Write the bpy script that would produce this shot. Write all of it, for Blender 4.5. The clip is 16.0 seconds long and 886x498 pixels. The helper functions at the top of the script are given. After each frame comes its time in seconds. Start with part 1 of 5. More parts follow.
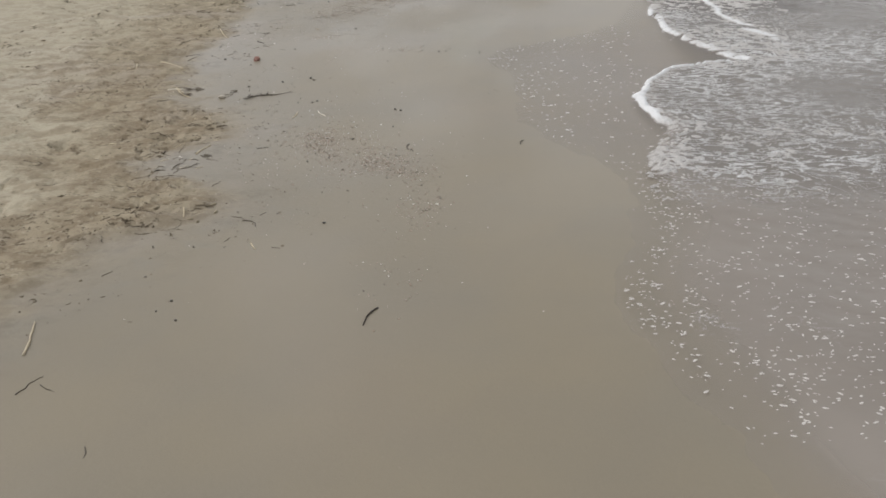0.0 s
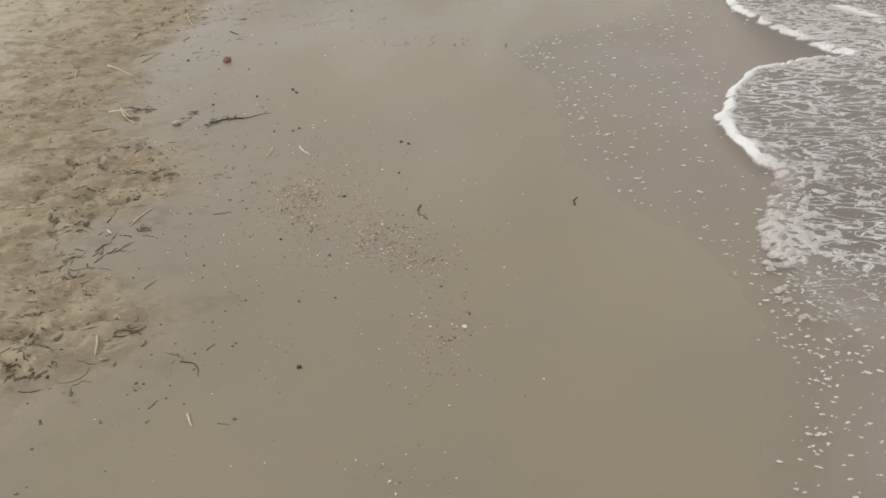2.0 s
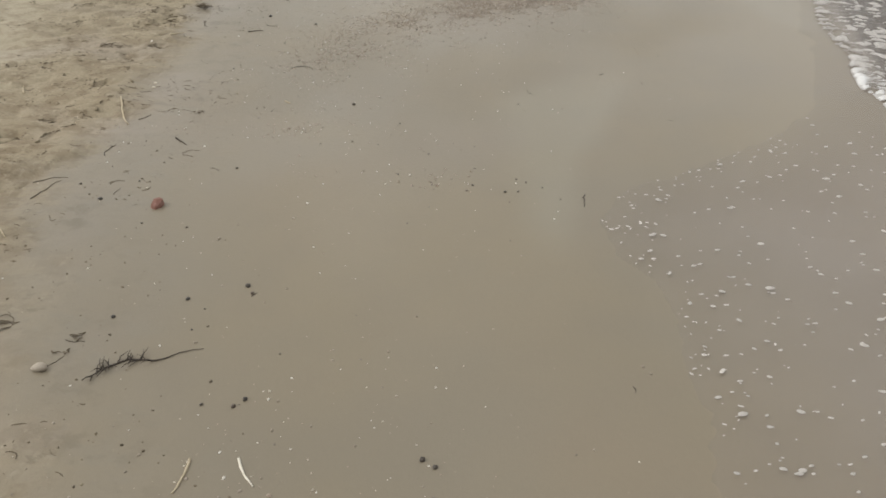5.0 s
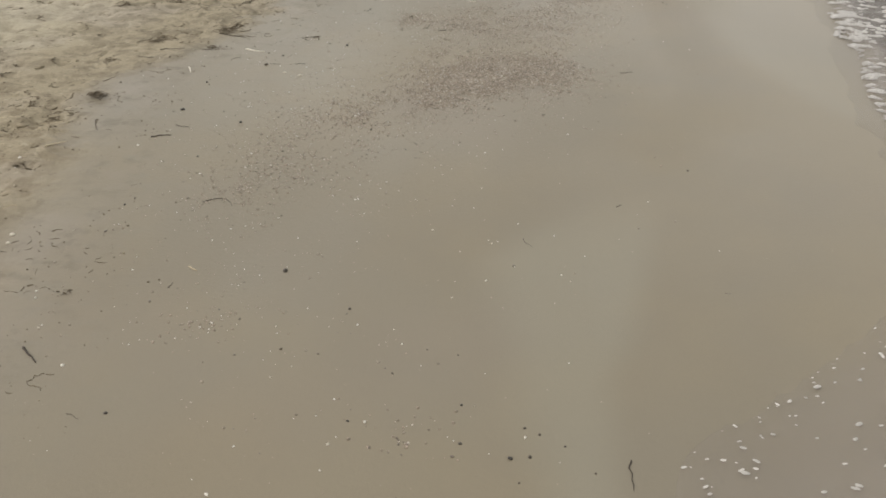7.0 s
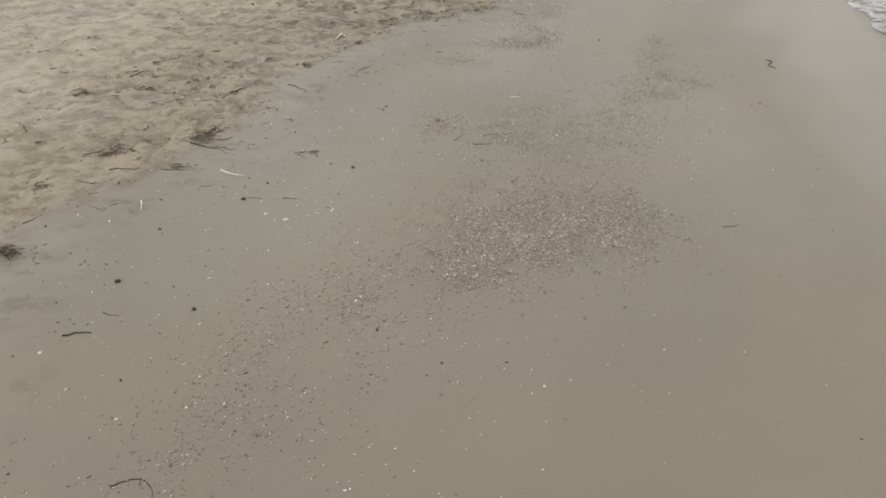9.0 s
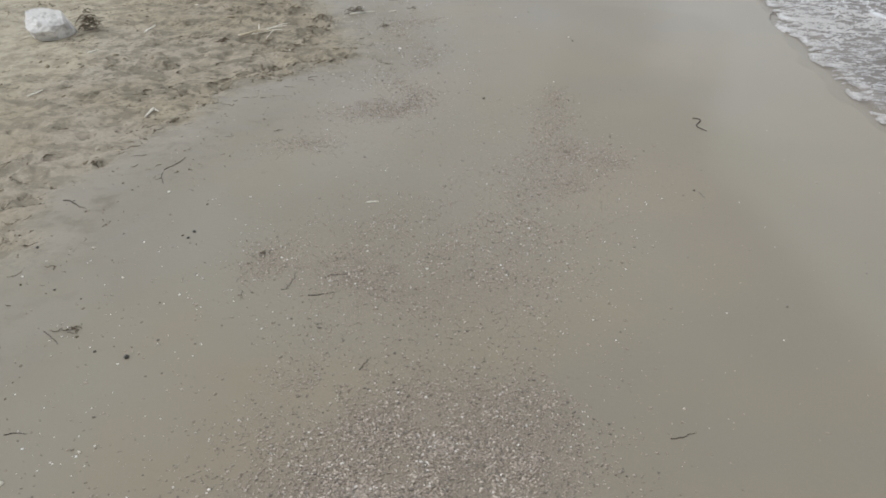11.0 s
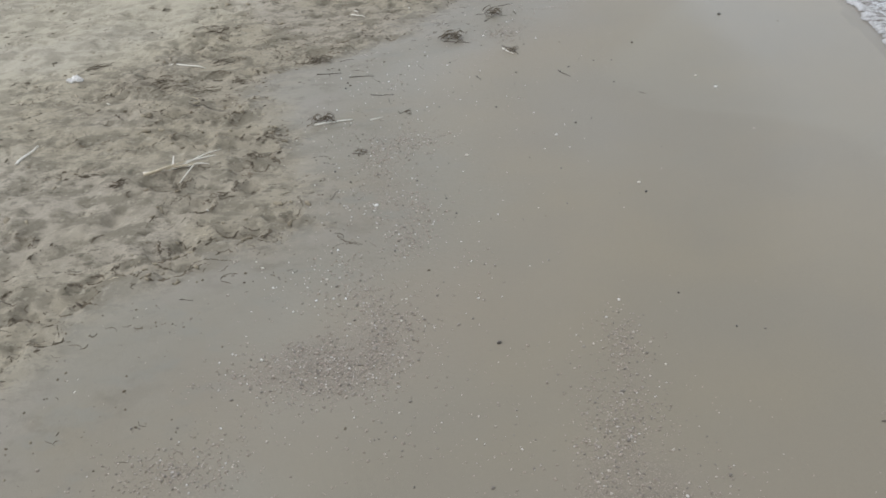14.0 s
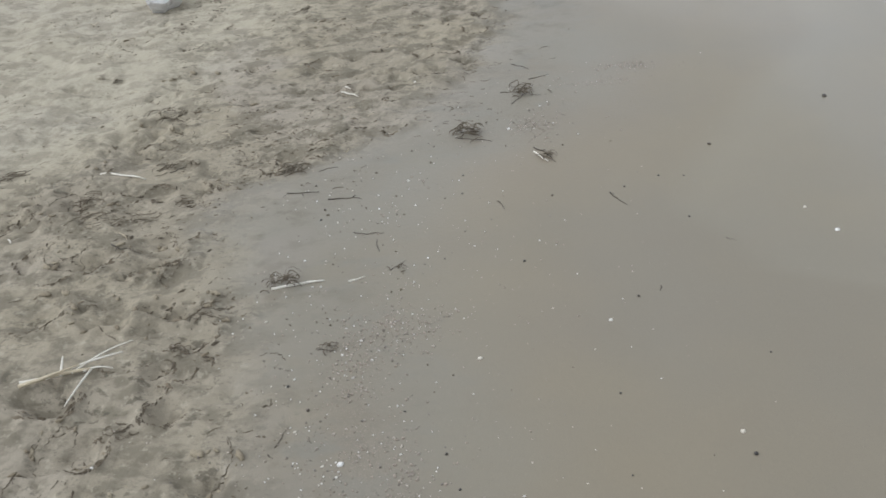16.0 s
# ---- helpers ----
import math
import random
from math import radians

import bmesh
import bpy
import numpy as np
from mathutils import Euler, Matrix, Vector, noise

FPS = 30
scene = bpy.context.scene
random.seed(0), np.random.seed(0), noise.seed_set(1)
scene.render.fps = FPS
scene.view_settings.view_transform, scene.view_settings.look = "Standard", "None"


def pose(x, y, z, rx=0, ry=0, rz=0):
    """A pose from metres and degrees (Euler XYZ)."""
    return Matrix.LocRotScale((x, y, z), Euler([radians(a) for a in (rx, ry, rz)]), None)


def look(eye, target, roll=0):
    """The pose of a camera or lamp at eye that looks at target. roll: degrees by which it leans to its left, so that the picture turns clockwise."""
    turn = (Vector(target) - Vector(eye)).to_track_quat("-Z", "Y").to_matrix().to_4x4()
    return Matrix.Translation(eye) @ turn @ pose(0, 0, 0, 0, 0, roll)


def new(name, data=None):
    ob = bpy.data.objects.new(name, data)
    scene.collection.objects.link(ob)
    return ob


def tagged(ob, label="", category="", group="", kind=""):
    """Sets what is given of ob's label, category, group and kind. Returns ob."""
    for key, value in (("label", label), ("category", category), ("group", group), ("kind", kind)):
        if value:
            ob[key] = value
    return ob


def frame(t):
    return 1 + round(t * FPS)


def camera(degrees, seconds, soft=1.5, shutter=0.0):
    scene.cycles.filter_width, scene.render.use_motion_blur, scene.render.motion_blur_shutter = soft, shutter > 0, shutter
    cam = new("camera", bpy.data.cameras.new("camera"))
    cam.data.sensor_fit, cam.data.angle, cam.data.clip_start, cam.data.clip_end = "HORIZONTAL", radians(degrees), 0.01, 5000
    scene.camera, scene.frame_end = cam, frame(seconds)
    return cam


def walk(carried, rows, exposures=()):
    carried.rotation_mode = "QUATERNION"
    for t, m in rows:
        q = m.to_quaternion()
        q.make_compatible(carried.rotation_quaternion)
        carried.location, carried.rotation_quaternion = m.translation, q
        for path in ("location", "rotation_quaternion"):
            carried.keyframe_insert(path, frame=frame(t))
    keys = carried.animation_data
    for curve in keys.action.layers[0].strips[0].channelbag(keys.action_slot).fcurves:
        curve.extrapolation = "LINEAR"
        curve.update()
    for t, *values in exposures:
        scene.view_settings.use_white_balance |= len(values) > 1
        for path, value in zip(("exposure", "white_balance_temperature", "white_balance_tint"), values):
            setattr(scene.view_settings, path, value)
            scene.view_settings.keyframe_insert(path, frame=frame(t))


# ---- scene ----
cam = camera(55.0, 16.0, 1.7)
PATH = [
    (0, (0.716, 0.716, 1.356), (0.557, 2.505, 0.476), -1.8),
    (0.5, (0.692, 0.993, 1.341), (0.551, 2.795, 0.484), -2.4),
    (1, (0.673, 1.349, 1.365), (0.451, 3.115, 0.454), -2.3),
    (1.5, (0.603, 1.669, 1.368), (0.38, 3.389, 0.372), -2.4),
    (2, (0.571, 1.954, 1.371), (0.389, 3.677, 0.371), -3.2),
    (2.5, (0.528, 2.227, 1.393), (0.239, 3.931, 0.386), -2.4),
    (3, (0.477, 2.558, 1.394), (0.208, 4.245, 0.354), -3.0),
    (3.5, (0.525, 2.847, 1.38), (0.395, 4.545, 0.331), -3.0),
    (4, (0.488, 3.183, 1.431), (0.323, 4.883, 0.39), -1.4),
    (4.2, (0.45, 3.297, 1.424), (0.28, 5.008, 0.402), -0.2),
    (6.3, (0.16, 4.607, 1.435), (-0.068, 6.278, 0.362), -3.0),
    (6.5, (0.168, 4.707, 1.451), (0.011, 6.39, 0.383), -2.8),
    (7, (0.156, 5.071, 1.49), (0.05, 6.771, 0.442), -1.2),
    (7.5, (0.071, 5.448, 1.444), (-0.089, 7.178, 0.453), 0.2),
    (8, (0.024, 5.748, 1.48), (-0.106, 7.463, 0.459), -1.6),
    (8.5, (0.048, 6.073, 1.503), (-0.111, 7.785, 0.482), -1.9),
    (9, (0.034, 6.411, 1.511), (-0.123, 8.126, 0.494), -1.0),
    (9.5, (0.079, 6.707, 1.51), (0.066, 8.42, 0.478), -3.9),
    (10, (0.195, 7.045, 1.532), (0.229, 8.753, 0.492), -3.8),
    (10.2, (0.208, 7.161, 1.524), (0.24, 8.874, 0.494), -3.4),
    (12.3, (0.34, 8.487, 1.447), (0.364, 10.159, 0.35), -2.0),
    (12.5, (0.358, 8.587, 1.457), (0.383, 10.252, 0.35), -2.2),
    (13, (0.428, 8.96, 1.474), (0.39, 10.619, 0.358), -2.0),
    (13.5, (0.448, 9.306, 1.454), (0.318, 10.97, 0.352), -1.9),
    (14, (0.487, 9.626, 1.497), (0.398, 11.3, 0.406), -4.8),
    (14.5, (0.553, 9.986, 1.503), (0.462, 11.655, 0.404), -3.2),
    (15, (0.463, 10.321, 1.482), (0.263, 11.999, 0.413), -1.4),
    (15.5, (0.431, 10.568, 1.531), (0.226, 12.221, 0.424), -4.8),
    (16, (0.571, 10.878, 1.501), (0.394, 12.53, 0.388), -6.8),
]
walk(cam, [(t, look(eye, target, roll)) for t, eye, target, roll in PATH],
     ((0.0, 0.0, 6500, 11), (0.7, 0.02, 6600, 11), (1.6, 0.06, 6850, 11), (3.0, 0.10, 6820, 10.5), (4.0, 0.10, 6780, 10), (7.0, 0.11, 6900, 9.5), (7.5, 0.11, 6700, 10), (9.0, 0.13, 6500, 9.5), (10.0, 0.15, 6340, 9.3), (12.5, 0.17, 5990, 9.6), (14.5, 0.20, 5930, 9.4), (16.0, 0.20, 5920, 9.3)))

# ---- light ----
SUN_HIGH, SUN_TURN = 40.0, 265.0
world = bpy.data.worlds.new("overcast_sky")
scene.world = world
world.use_nodes = True
wn, wl = world.node_tree.nodes, world.node_tree.links
sky = wn.new("ShaderNodeTexSky")
sky.sky_type, sky.sun_disc = "NISHITA", False
sky.sun_elevation, sky.sun_rotation = radians(SUN_HIGH), radians(SUN_TURN)
sky.air_density, sky.dust_density, sky.ozone_density = 1.0, 6.0, 1.0
# a veil of cloud takes most of the blue away
veil = wn.new("ShaderNodeHueSaturation")
veil.inputs["Saturation"].default_value = 0.12
wl.new(sky.outputs["Color"], veil.inputs["Color"])
cloud = wn.new("ShaderNodeTexNoise")
cloud.inputs["Scale"].default_value, cloud.inputs["Detail"].default_value = 2.2, 4.0
shade = wn.new("ShaderNodeMapRange")
for key, v in (("From Min", 0.3), ("From Max", 0.7), ("To Min", 4.6), ("To Max", 7.6)):
    shade.inputs[key].default_value = v
wl.new(wn.new("ShaderNodeTexCoord").outputs["Generated"], cloud.inputs["Vector"])
wl.new(cloud.outputs["Fac"], shade.inputs["Value"])
cover = wn.new("ShaderNodeMix")
cover.data_type = "RGBA"
cover.inputs["Factor"].default_value = 0.7
wl.new(veil.outputs["Color"], [i for i in cover.inputs if i.name == "A" and i.type == "RGBA"][0])
wl.new(shade.outputs["Result"], [i for i in cover.inputs if i.name == "B" and i.type == "RGBA"][0])
wl.new([o for o in cover.outputs if o.type == "RGBA"][0], wn["Background"].inputs["Color"])
wn["Background"].inputs["Strength"].default_value = 0.135
sun = new("sun", bpy.data.lights.new("sun", "SUN"))
sun.data.energy, sun.data.angle, sun.data.color = 0.8, radians(18), (1.0, 0.96, 0.9)
sun.matrix_world = look((0, 0, 30), (
    -30 * math.cos(radians(SUN_HIGH)) * math.sin(radians(SUN_TURN)) / math.sin(radians(SUN_HIGH)),
    -30 * math.cos(radians(SUN_HIGH)) * math.cos(radians(SUN_TURN)) / math.sin(radians(SUN_HIGH)), 0))


# ---- materials ----
class Nodes:
    """A short way to write node materials."""

    def __init__(self, name):
        self.m = bpy.data.materials.new(name)
        self.m.use_nodes = True
        self.n, self.l = self.m.node_tree.nodes, self.m.node_tree.links
        self.bsdf = self.n["Principled BSDF"]
        self.co = self.n.new("ShaderNodeTexCoord").outputs["Object"]

    def put(self, socket, value):
        if hasattr(value, "is_linked"):
            self.l.new(value, socket)
        else:
            socket.default_value = value

    def set(self, **values):
        for key, value in values.items():
            self.put(self.bsdf.inputs[key.replace("_", " ")], value)

    def noise(self, scale, detail=3.0, rough=0.55, stretch=None):
        node = self.n.new("ShaderNodeTexNoise")
        node.inputs["Scale"].default_value, node.inputs["Detail"].default_value = scale, detail
        node.inputs["Roughness"].default_value = rough
        if stretch:
            mapping = self.n.new("ShaderNodeMapping")
            mapping.inputs["Scale"].default_value = stretch
            self.l.new(self.co, mapping.inputs["Vector"])
            self.l.new(mapping.outputs["Vector"], node.inputs["Vector"])
        else:
            self.l.new(self.co, node.inputs["Vector"])
        return node.outputs["Fac"]

    def ramp(self, value, lo, hi, a=0.0, b=1.0):
        node = self.n.new("ShaderNodeMapRange")
        node.interpolation_type = "SMOOTHSTEP"
        self.put(node.inputs["Value"], value)
        for key, v in (("From Min", lo), ("From Max", hi), ("To Min", a), ("To Max", b)):
            node.inputs[key].default_value = v
        return node.outputs["Result"]

    def mix(self, fac, a, b):
        node = self.n.new("ShaderNodeMix")
        node.data_type = "RGBA"
        self.put(node.inputs["Factor"], fac)
        sa = [s for s in node.inputs if s.name == "A" and s.type == "RGBA"][0]
        sb = [s for s in node.inputs if s.name == "B" and s.type == "RGBA"][0]
        for socket, v in ((sa, a), (sb, b)):
            self.put(socket, (*v, 1) if isinstance(v, tuple) else v)
        return [s for s in node.outputs if s.type == "RGBA"][0]

    def math(self, op, a, b=0.0):
        node = self.n.new("ShaderNodeMath")
        node.operation = op
        self.put(node.inputs[0], a)
        self.put(node.inputs[1], b)
        return node.outputs[0]

    def attr(self, name):
        node = self.n.new("ShaderNodeAttribute")
        node.attribute_name = name
        return node.outputs["Fac"]

    def bump(self, height, distance, strength=1.0, after=None):
        node = self.n.new("ShaderNodeBump")
        node.inputs["Distance"].default_value = distance
        self.put(node.inputs["Strength"], strength)
        self.l.new(height, node.inputs["Height"])
        if after is not None:
            self.l.new(after, node.inputs["Normal"])
        return node.outputs["Normal"]

    def island(self):
        return self.n.new("ShaderNodeNewGeometry").outputs["Random Per Island"]

    def object_random(self):
        return self.n.new("ShaderNodeObjectInfo").outputs["Random"]


def sand_material():
    k = Nodes("beach_sand")
    dry, grit, film, inland = k.attr("dry"), k.attr("grit"), k.attr("film"), k.attr("inland")
    seep, silt = k.attr("seep"), k.attr("silt")
    broad, mid, fine, grain = k.noise(0.9, 3), k.noise(5.0, 4), k.noise(60.0, 4, 0.65), k.noise(700.0, 2, 0.7)
    wet = k.mix(k.ramp(broad, 0.35, 0.65), (0.239, 0.205, 0.144), (0.219, 0.193, 0.145))
    wet = k.mix(k.ramp(mid, 0.45, 0.75, 0.0, 0.30), wet, (0.220, 0.187, 0.138))
    wet = k.mix(k.ramp(k.noise(0.55, 2), 0.5, 0.68, 0.0, 0.35), wet, (0.243, 0.201, 0.150))
    wet = k.mix(k.math("MULTIPLY", seep, k.ramp(k.noise(2.6, 3), 0.3, 0.65, 0.15, 0.8)), wet, (0.226, 0.203, 0.160))
    blotch = k.math("MULTIPLY", seep, k.ramp(k.noise(5.5, 4, 0.6, (1.0, 1.5, 1.0)), 0.50, 0.66, 0.0, 0.75))
    wet = k.mix(blotch, wet, (0.212, 0.200, 0.165))
    wet = k.mix(k.math("MULTIPLY", seep, k.ramp(k.noise(11.0, 4, 0.65, (1.0, 2.0, 1.0)), 0.54, 0.72, 0.0, 0.6)), wet, (0.165, 0.142, 0.110))
    wet = k.mix(k.math("MULTIPLY", k.attr("cool"), k.ramp(k.noise(1.6, 4, 0.6), 0.35, 0.62, 0.10, 0.70)), wet, (0.236, 0.217, 0.170))
    # crumbs of the trodden crust washed out over the wet sand beside it
    verge = k.math("MULTIPLY", k.attr("verge"), k.ramp(k.noise(2.2, 3), 0.40, 0.60, 0.25, 1.0))
    wet = k.mix(k.math("MULTIPLY", verge, k.ramp(k.noise(7.5, 5, 0.66, (1.0, 1.35, 1.0)), 0.50, 0.64, 0.0, 0.70)), wet, (0.150, 0.124, 0.086))
    wet = k.mix(k.math("MULTIPLY", verge, k.ramp(k.noise(3.2, 4), 0.46, 0.62, 0.0, 0.45)), wet, (0.262, 0.232, 0.190))
    # pale reflection of the sky, mixed into the wet sand's base colour
    sky_sheen = k.attr("sky_sheen")
    wet = k.mix(k.math("MULTIPLY", sky_sheen, 0.85), wet, (0.278, 0.262, 0.204))
    wet = k.mix(k.math("MULTIPLY", grit, 0.50), wet, (0.220, 0.184, 0.144))
    loose = k.mix(k.ramp(fine, 0.3, 0.7), (0.372, 0.328, 0.240), (0.325, 0.283, 0.204))
    loose = k.mix(k.ramp(k.noise(1.1, 2), 0.48, 0.62, 0.0, 0.7), loose, (0.365, 0.325, 0.276))
    loose = k.mix(k.ramp(inland, 0.1, 0.9, 0.0, 0.70), loose, (0.455, 0.418, 0.328))
    damp = k.math("MULTIPLY", k.ramp(k.noise(1.8, 4), 0.35, 0.65, 0.45, 0.95), k.ramp(inland, 0.0, 0.6, 1.0, 0.05))
    damp = k.math("MULTIPLY", damp, k.ramp(k.attr("mild"), 0.0, 1.0, 1.0, 0.50))
    loose = k.mix(damp, loose, k.mix(silt, (0.298, 0.250, 0.175), (0.306, 0.270, 0.206)))
    crumbly = k.math("MULTIPLY", k.ramp(inland, 0.0, 1.0, 1.0, 0.5), k.ramp(k.attr("mild"), 0.0, 1.0, 1.0, 0.72))
    blot = k.math("MULTIPLY", k.ramp(k.noise(6.5, 5, 0.62, (1.0, 1.35, 1.0)), 0.45, 0.58, 0.0, 0.85), crumbly)
    loose = k.mix(blot, loose, k.mix(silt, (0.230, 0.185, 0.126), (0.182, 0.161, 0.119)))
    clot = k.math("MULTIPLY", k.ramp(k.noise(19.0, 5, 0.66, (1.0, 1.5, 1.0)), 0.53, 0.63, 0.0, 0.75), k.ramp(k.noise(3.4, 3), 0.44, 0.58))
    loose = k.mix(k.math("MULTIPLY", clot, crumbly), loose, k.mix(silt, (0.125, 0.096, 0.062), (0.092, 0.081, 0.059)))
    crumb = k.math("MULTIPLY", k.ramp(k.noise(52.0, 5, 0.7, (1.0, 1.4, 1.0)), 0.52, 0.62, 0.0, 0.60), k.ramp(k.noise(2.7, 4, 0.6), 0.42, 0.58))
    loose = k.mix(k.math("MULTIPLY", crumb, crumbly), loose, k.mix(silt, (0.150, 0.116, 0.076), (0.115, 0.102, 0.075)))
    loose = k.mix(k.ramp(k.noise(34.0, 4, 0.65), 0.56, 0.68, 0.0, 0.45), loose, (0.46, 0.42, 0.33))
    colour = k.mix(dry, wet, loose)
    colour = k.mix(k.ramp(grain, 0.52, 0.75, 0.0, 0.30), colour, (0.11, 0.095, 0.075))
    colour = k.mix(k.ramp(k.noise(420.0, 1, 0.5), 0.70, 0.80, 0.0, 0.25), colour, (0.5, 0.46, 0.38))
    stony = k.ramp(grit, 0.03, 0.45, 0.0, 1.0)
    chips, glints = k.noise(300.0, 2, 0.6), k.noise(340.0, 2, 0.6, (1.0, 1.0, 1.3))
    colour = k.mix(k.math("MULTIPLY", stony, k.ramp(chips, 0.50, 0.64, 0.0, 0.22)), colour, (0.155, 0.126, 0.100))
    colour = k.mix(k.math("MULTIPLY", stony, k.ramp(glints, 0.57, 0.68, 0.0, 0.75)), colour, (0.44, 0.375, 0.315))
    n = k.bump(grain, 0.0012, 0.30)
    n = k.bump(chips, 0.004, k.math("MULTIPLY", stony, 0.7), n)
    n = k.bump(fine, 0.004, k.ramp(dry, 0.0, 1.0, 0.30, 0.60), n)
    n = k.bump(k.noise(24.0, 4, 0.6, (1.0, 1.3, 1.0)), 0.012, k.math("MULTIPLY", dry, 0.55), n)
    # water standing between the grains gives the wet sand a skin
    skin = k.math("ADD", k.ramp(k.noise(0.8, 3, 0.5, (1.5, 0.7, 1.0)), 0.36, 0.66, 0.55, 1.0), k.math("MULTIPLY", film, 0.3))
    skin = k.math("MULTIPLY", skin, k.math("SUBTRACT", 1.0, k.math("MAXIMUM", dry, k.math("MULTIPLY", seep, 0.55))))
    still = k.bump(k.noise(3.0, 3), 0.01, 0.10)
    k.set(Base_Color=colour, Roughness=k.ramp(dry, 0.0, 1.0, 0.55, 0.95), Normal=n, IOR=1.35,
          Coat_Weight=k.math("MINIMUM", skin, 1.0), Coat_Roughness=0.25, Coat_IOR=k.ramp(sky_sheen, 0.0, 1.0, 1.39, 1.54), Coat_Normal=still)
    return k.m


def water_material():
    k = Nodes("silty_sea_water")
    depth, froth, murk = k.attr("depth"), k.attr("froth"), k.attr("murk")
    colour = k.mix(k.ramp(k.noise(1.7, 3), 0.35, 0.65), (0.425, 0.385, 0.350), (0.375, 0.335, 0.300))
    ripple = k.noise(26.0, 3, 0.6, (0.8, 1.6, 1.0))
    colour = k.mix(k.ramp(depth, 0.4, 1.0), colour, k.mix(murk, (0.165, 0.148, 0.132), (0.082, 0.068, 0.056)))
    # fine threads of froth drawn out along the wave
    turned = k.n.new("ShaderNodeMapping")
    turned.inputs["Rotation"].default_value = (0, 0, radians(30))
    turned.inputs["Scale"].default_value = (0.46, 1.0, 1.0)
    k.l.new(k.co, turned.inputs["Vector"])
    threads = k.n.new("ShaderNodeTexNoise")
    threads.inputs["Scale"].default_value, threads.inputs["Detail"].default_value, threads.inputs["Roughness"].default_value = 15.0, 6.0, 0.60
    threads.inputs["Distortion"].default_value = 1.1
    k.l.new(turned.outputs["Vector"], threads.inputs["Vector"])
    ridge = k.math("ABSOLUTE", k.math("SUBTRACT", threads.outputs["Fac"], 0.5))
    ridge = k.math("SUBTRACT", k.math("MULTIPLY", froth, 0.050), ridge)
    foam = k.math("MULTIPLY", k.ramp(ridge, -0.012, 0.022), k.ramp(froth, 0.0, 0.35))
    foam = k.math("MULTIPLY", foam, k.ramp(k.noise(150.0, 3, 0.7), 0.36, 0.58, 0.45, 1.0))
    colour = k.mix(foam, colour, (0.70, 0.71, 0.72))
    n = k.bump(ripple, 0.012, k.ramp(depth, 0.3, 1.0, 0.06, 0.40))
    n = k.bump(k.noise(110.0, 2), 0.002, k.ramp(depth, 0.3, 1.0, 0.04, 0.30), n)
    n = k.bump(foam, 0.004, 0.5, n)
    k.set(Base_Color=colour, Roughness=k.ramp(foam, 0.0, 1.0, 0.12, 0.5), IOR=1.333, Normal=n,
          Alpha=k.math("MAXIMUM", k.ramp(depth, 0.0, 1.0, 0.15, 0.97), foam))
    return k.m


def foam_material():
    k = Nodes("sea_foam")
    bubbles, thick = k.noise(190.0, 3, 0.7), k.attr("thick")
    thin = k.mix(k.ramp(bubbles, 0.35, 0.6), (0.36, 0.345, 0.33), (0.58, 0.57, 0.56))
    full = k.mix(k.ramp(bubbles, 0.30, 0.6), (0.64, 0.65, 0.66), (0.80, 0.82, 0.84))
    k.set(Base_Color=k.mix(k.ramp(thick, 0.1, 0.9), thin, full), Roughness=0.5, Normal=k.bump(bubbles, 0.004, 0.8))
    return k.m


def fleck_material():
    k = Nodes("foam_bubbles")
    bubbles = k.noise(260.0, 3, 0.7)
    colour = k.mix(k.ramp(bubbles, 0.35, 0.65), (0.50, 0.48, 0.45), (0.72, 0.70, 0.67))
    k.set(Base_Color=colour, Roughness=0.4, Normal=k.bump(bubbles, 0.003, 0.7))
    return k.m


def mineral_material(name, tones, spots, rough, spot_scale=120.0, by_island=False):
    k = Nodes(name)
    pick = k.island() if by_island else k.object_random()
    node = k.n.new("ShaderNodeValToRGB")
    node.color_ramp.interpolation = "CONSTANT"
    while len(node.color_ramp.elements) < len(tones):
        node.color_ramp.elements.new(1.0)
    for i, (at, tone) in enumerate(tones):
        node.color_ramp.elements[i].position, node.color_ramp.elements[i].color = at, (*tone, 1)
    k.l.new(pick, node.inputs["Fac"])
    colour = k.mix(k.ramp(k.noise(spot_scale, 3, 0.65), 0.42, 0.7, 0.0, 0.7), node.outputs["Color"], spots)
    k.set(Base_Color=colour, Roughness=rough, Normal=k.bump(k.noise(spot_scale * 2, 3), 0.002, 0.5))
    return k.m


def fibre_material(name, a, b, rough=0.65, spread=0.35):
    k = Nodes(name)
    streak = k.noise(40.0, 4, 0.6, (1.0, 9.0, 9.0))
    colour = k.mix(k.ramp(streak, 0.35, 0.65), a, b)
    tone = k.ramp(k.object_random(), 0.0, 1.0, 0.0, spread)
    colour = k.mix(tone, colour, tuple(0.55 * c for c in a))
    k.set(Base_Color=colour, Roughness=rough, Normal=k.bump(streak, 0.002, 0.6))
    return k.m


SAND = sand_material()
WATER = water_material()
FOAM = foam_material()
FLECK = fleck_material()
GRAVEL = mineral_material("mixed_gravel", ((0.0, (0.160, 0.138, 0.114)), (0.15, (0.290, 0.246, 0.196)), (0.45, (0.365, 0.306, 0.246)), (0.66, (0.320, 0.282, 0.234)), (0.82, (0.50, 0.440, 0.372)), (0.965, (0.66, 0.625, 0.575))), (0.20, 0.170, 0.142), 0.28, by_island=True)
PALE_GRAVEL = mineral_material("pale_gravel", ((0.0, (0.11, 0.090, 0.075)), (0.14, (0.29, 0.240, 0.190)), (0.45, (0.40, 0.325, 0.262)), (0.68, (0.37, 0.320, 0.270)), (0.82, (0.60, 0.55, 0.48)), (0.94, (0.78, 0.76, 0.71))), (0.24, 0.19, 0.15), 0.30, by_island=True)
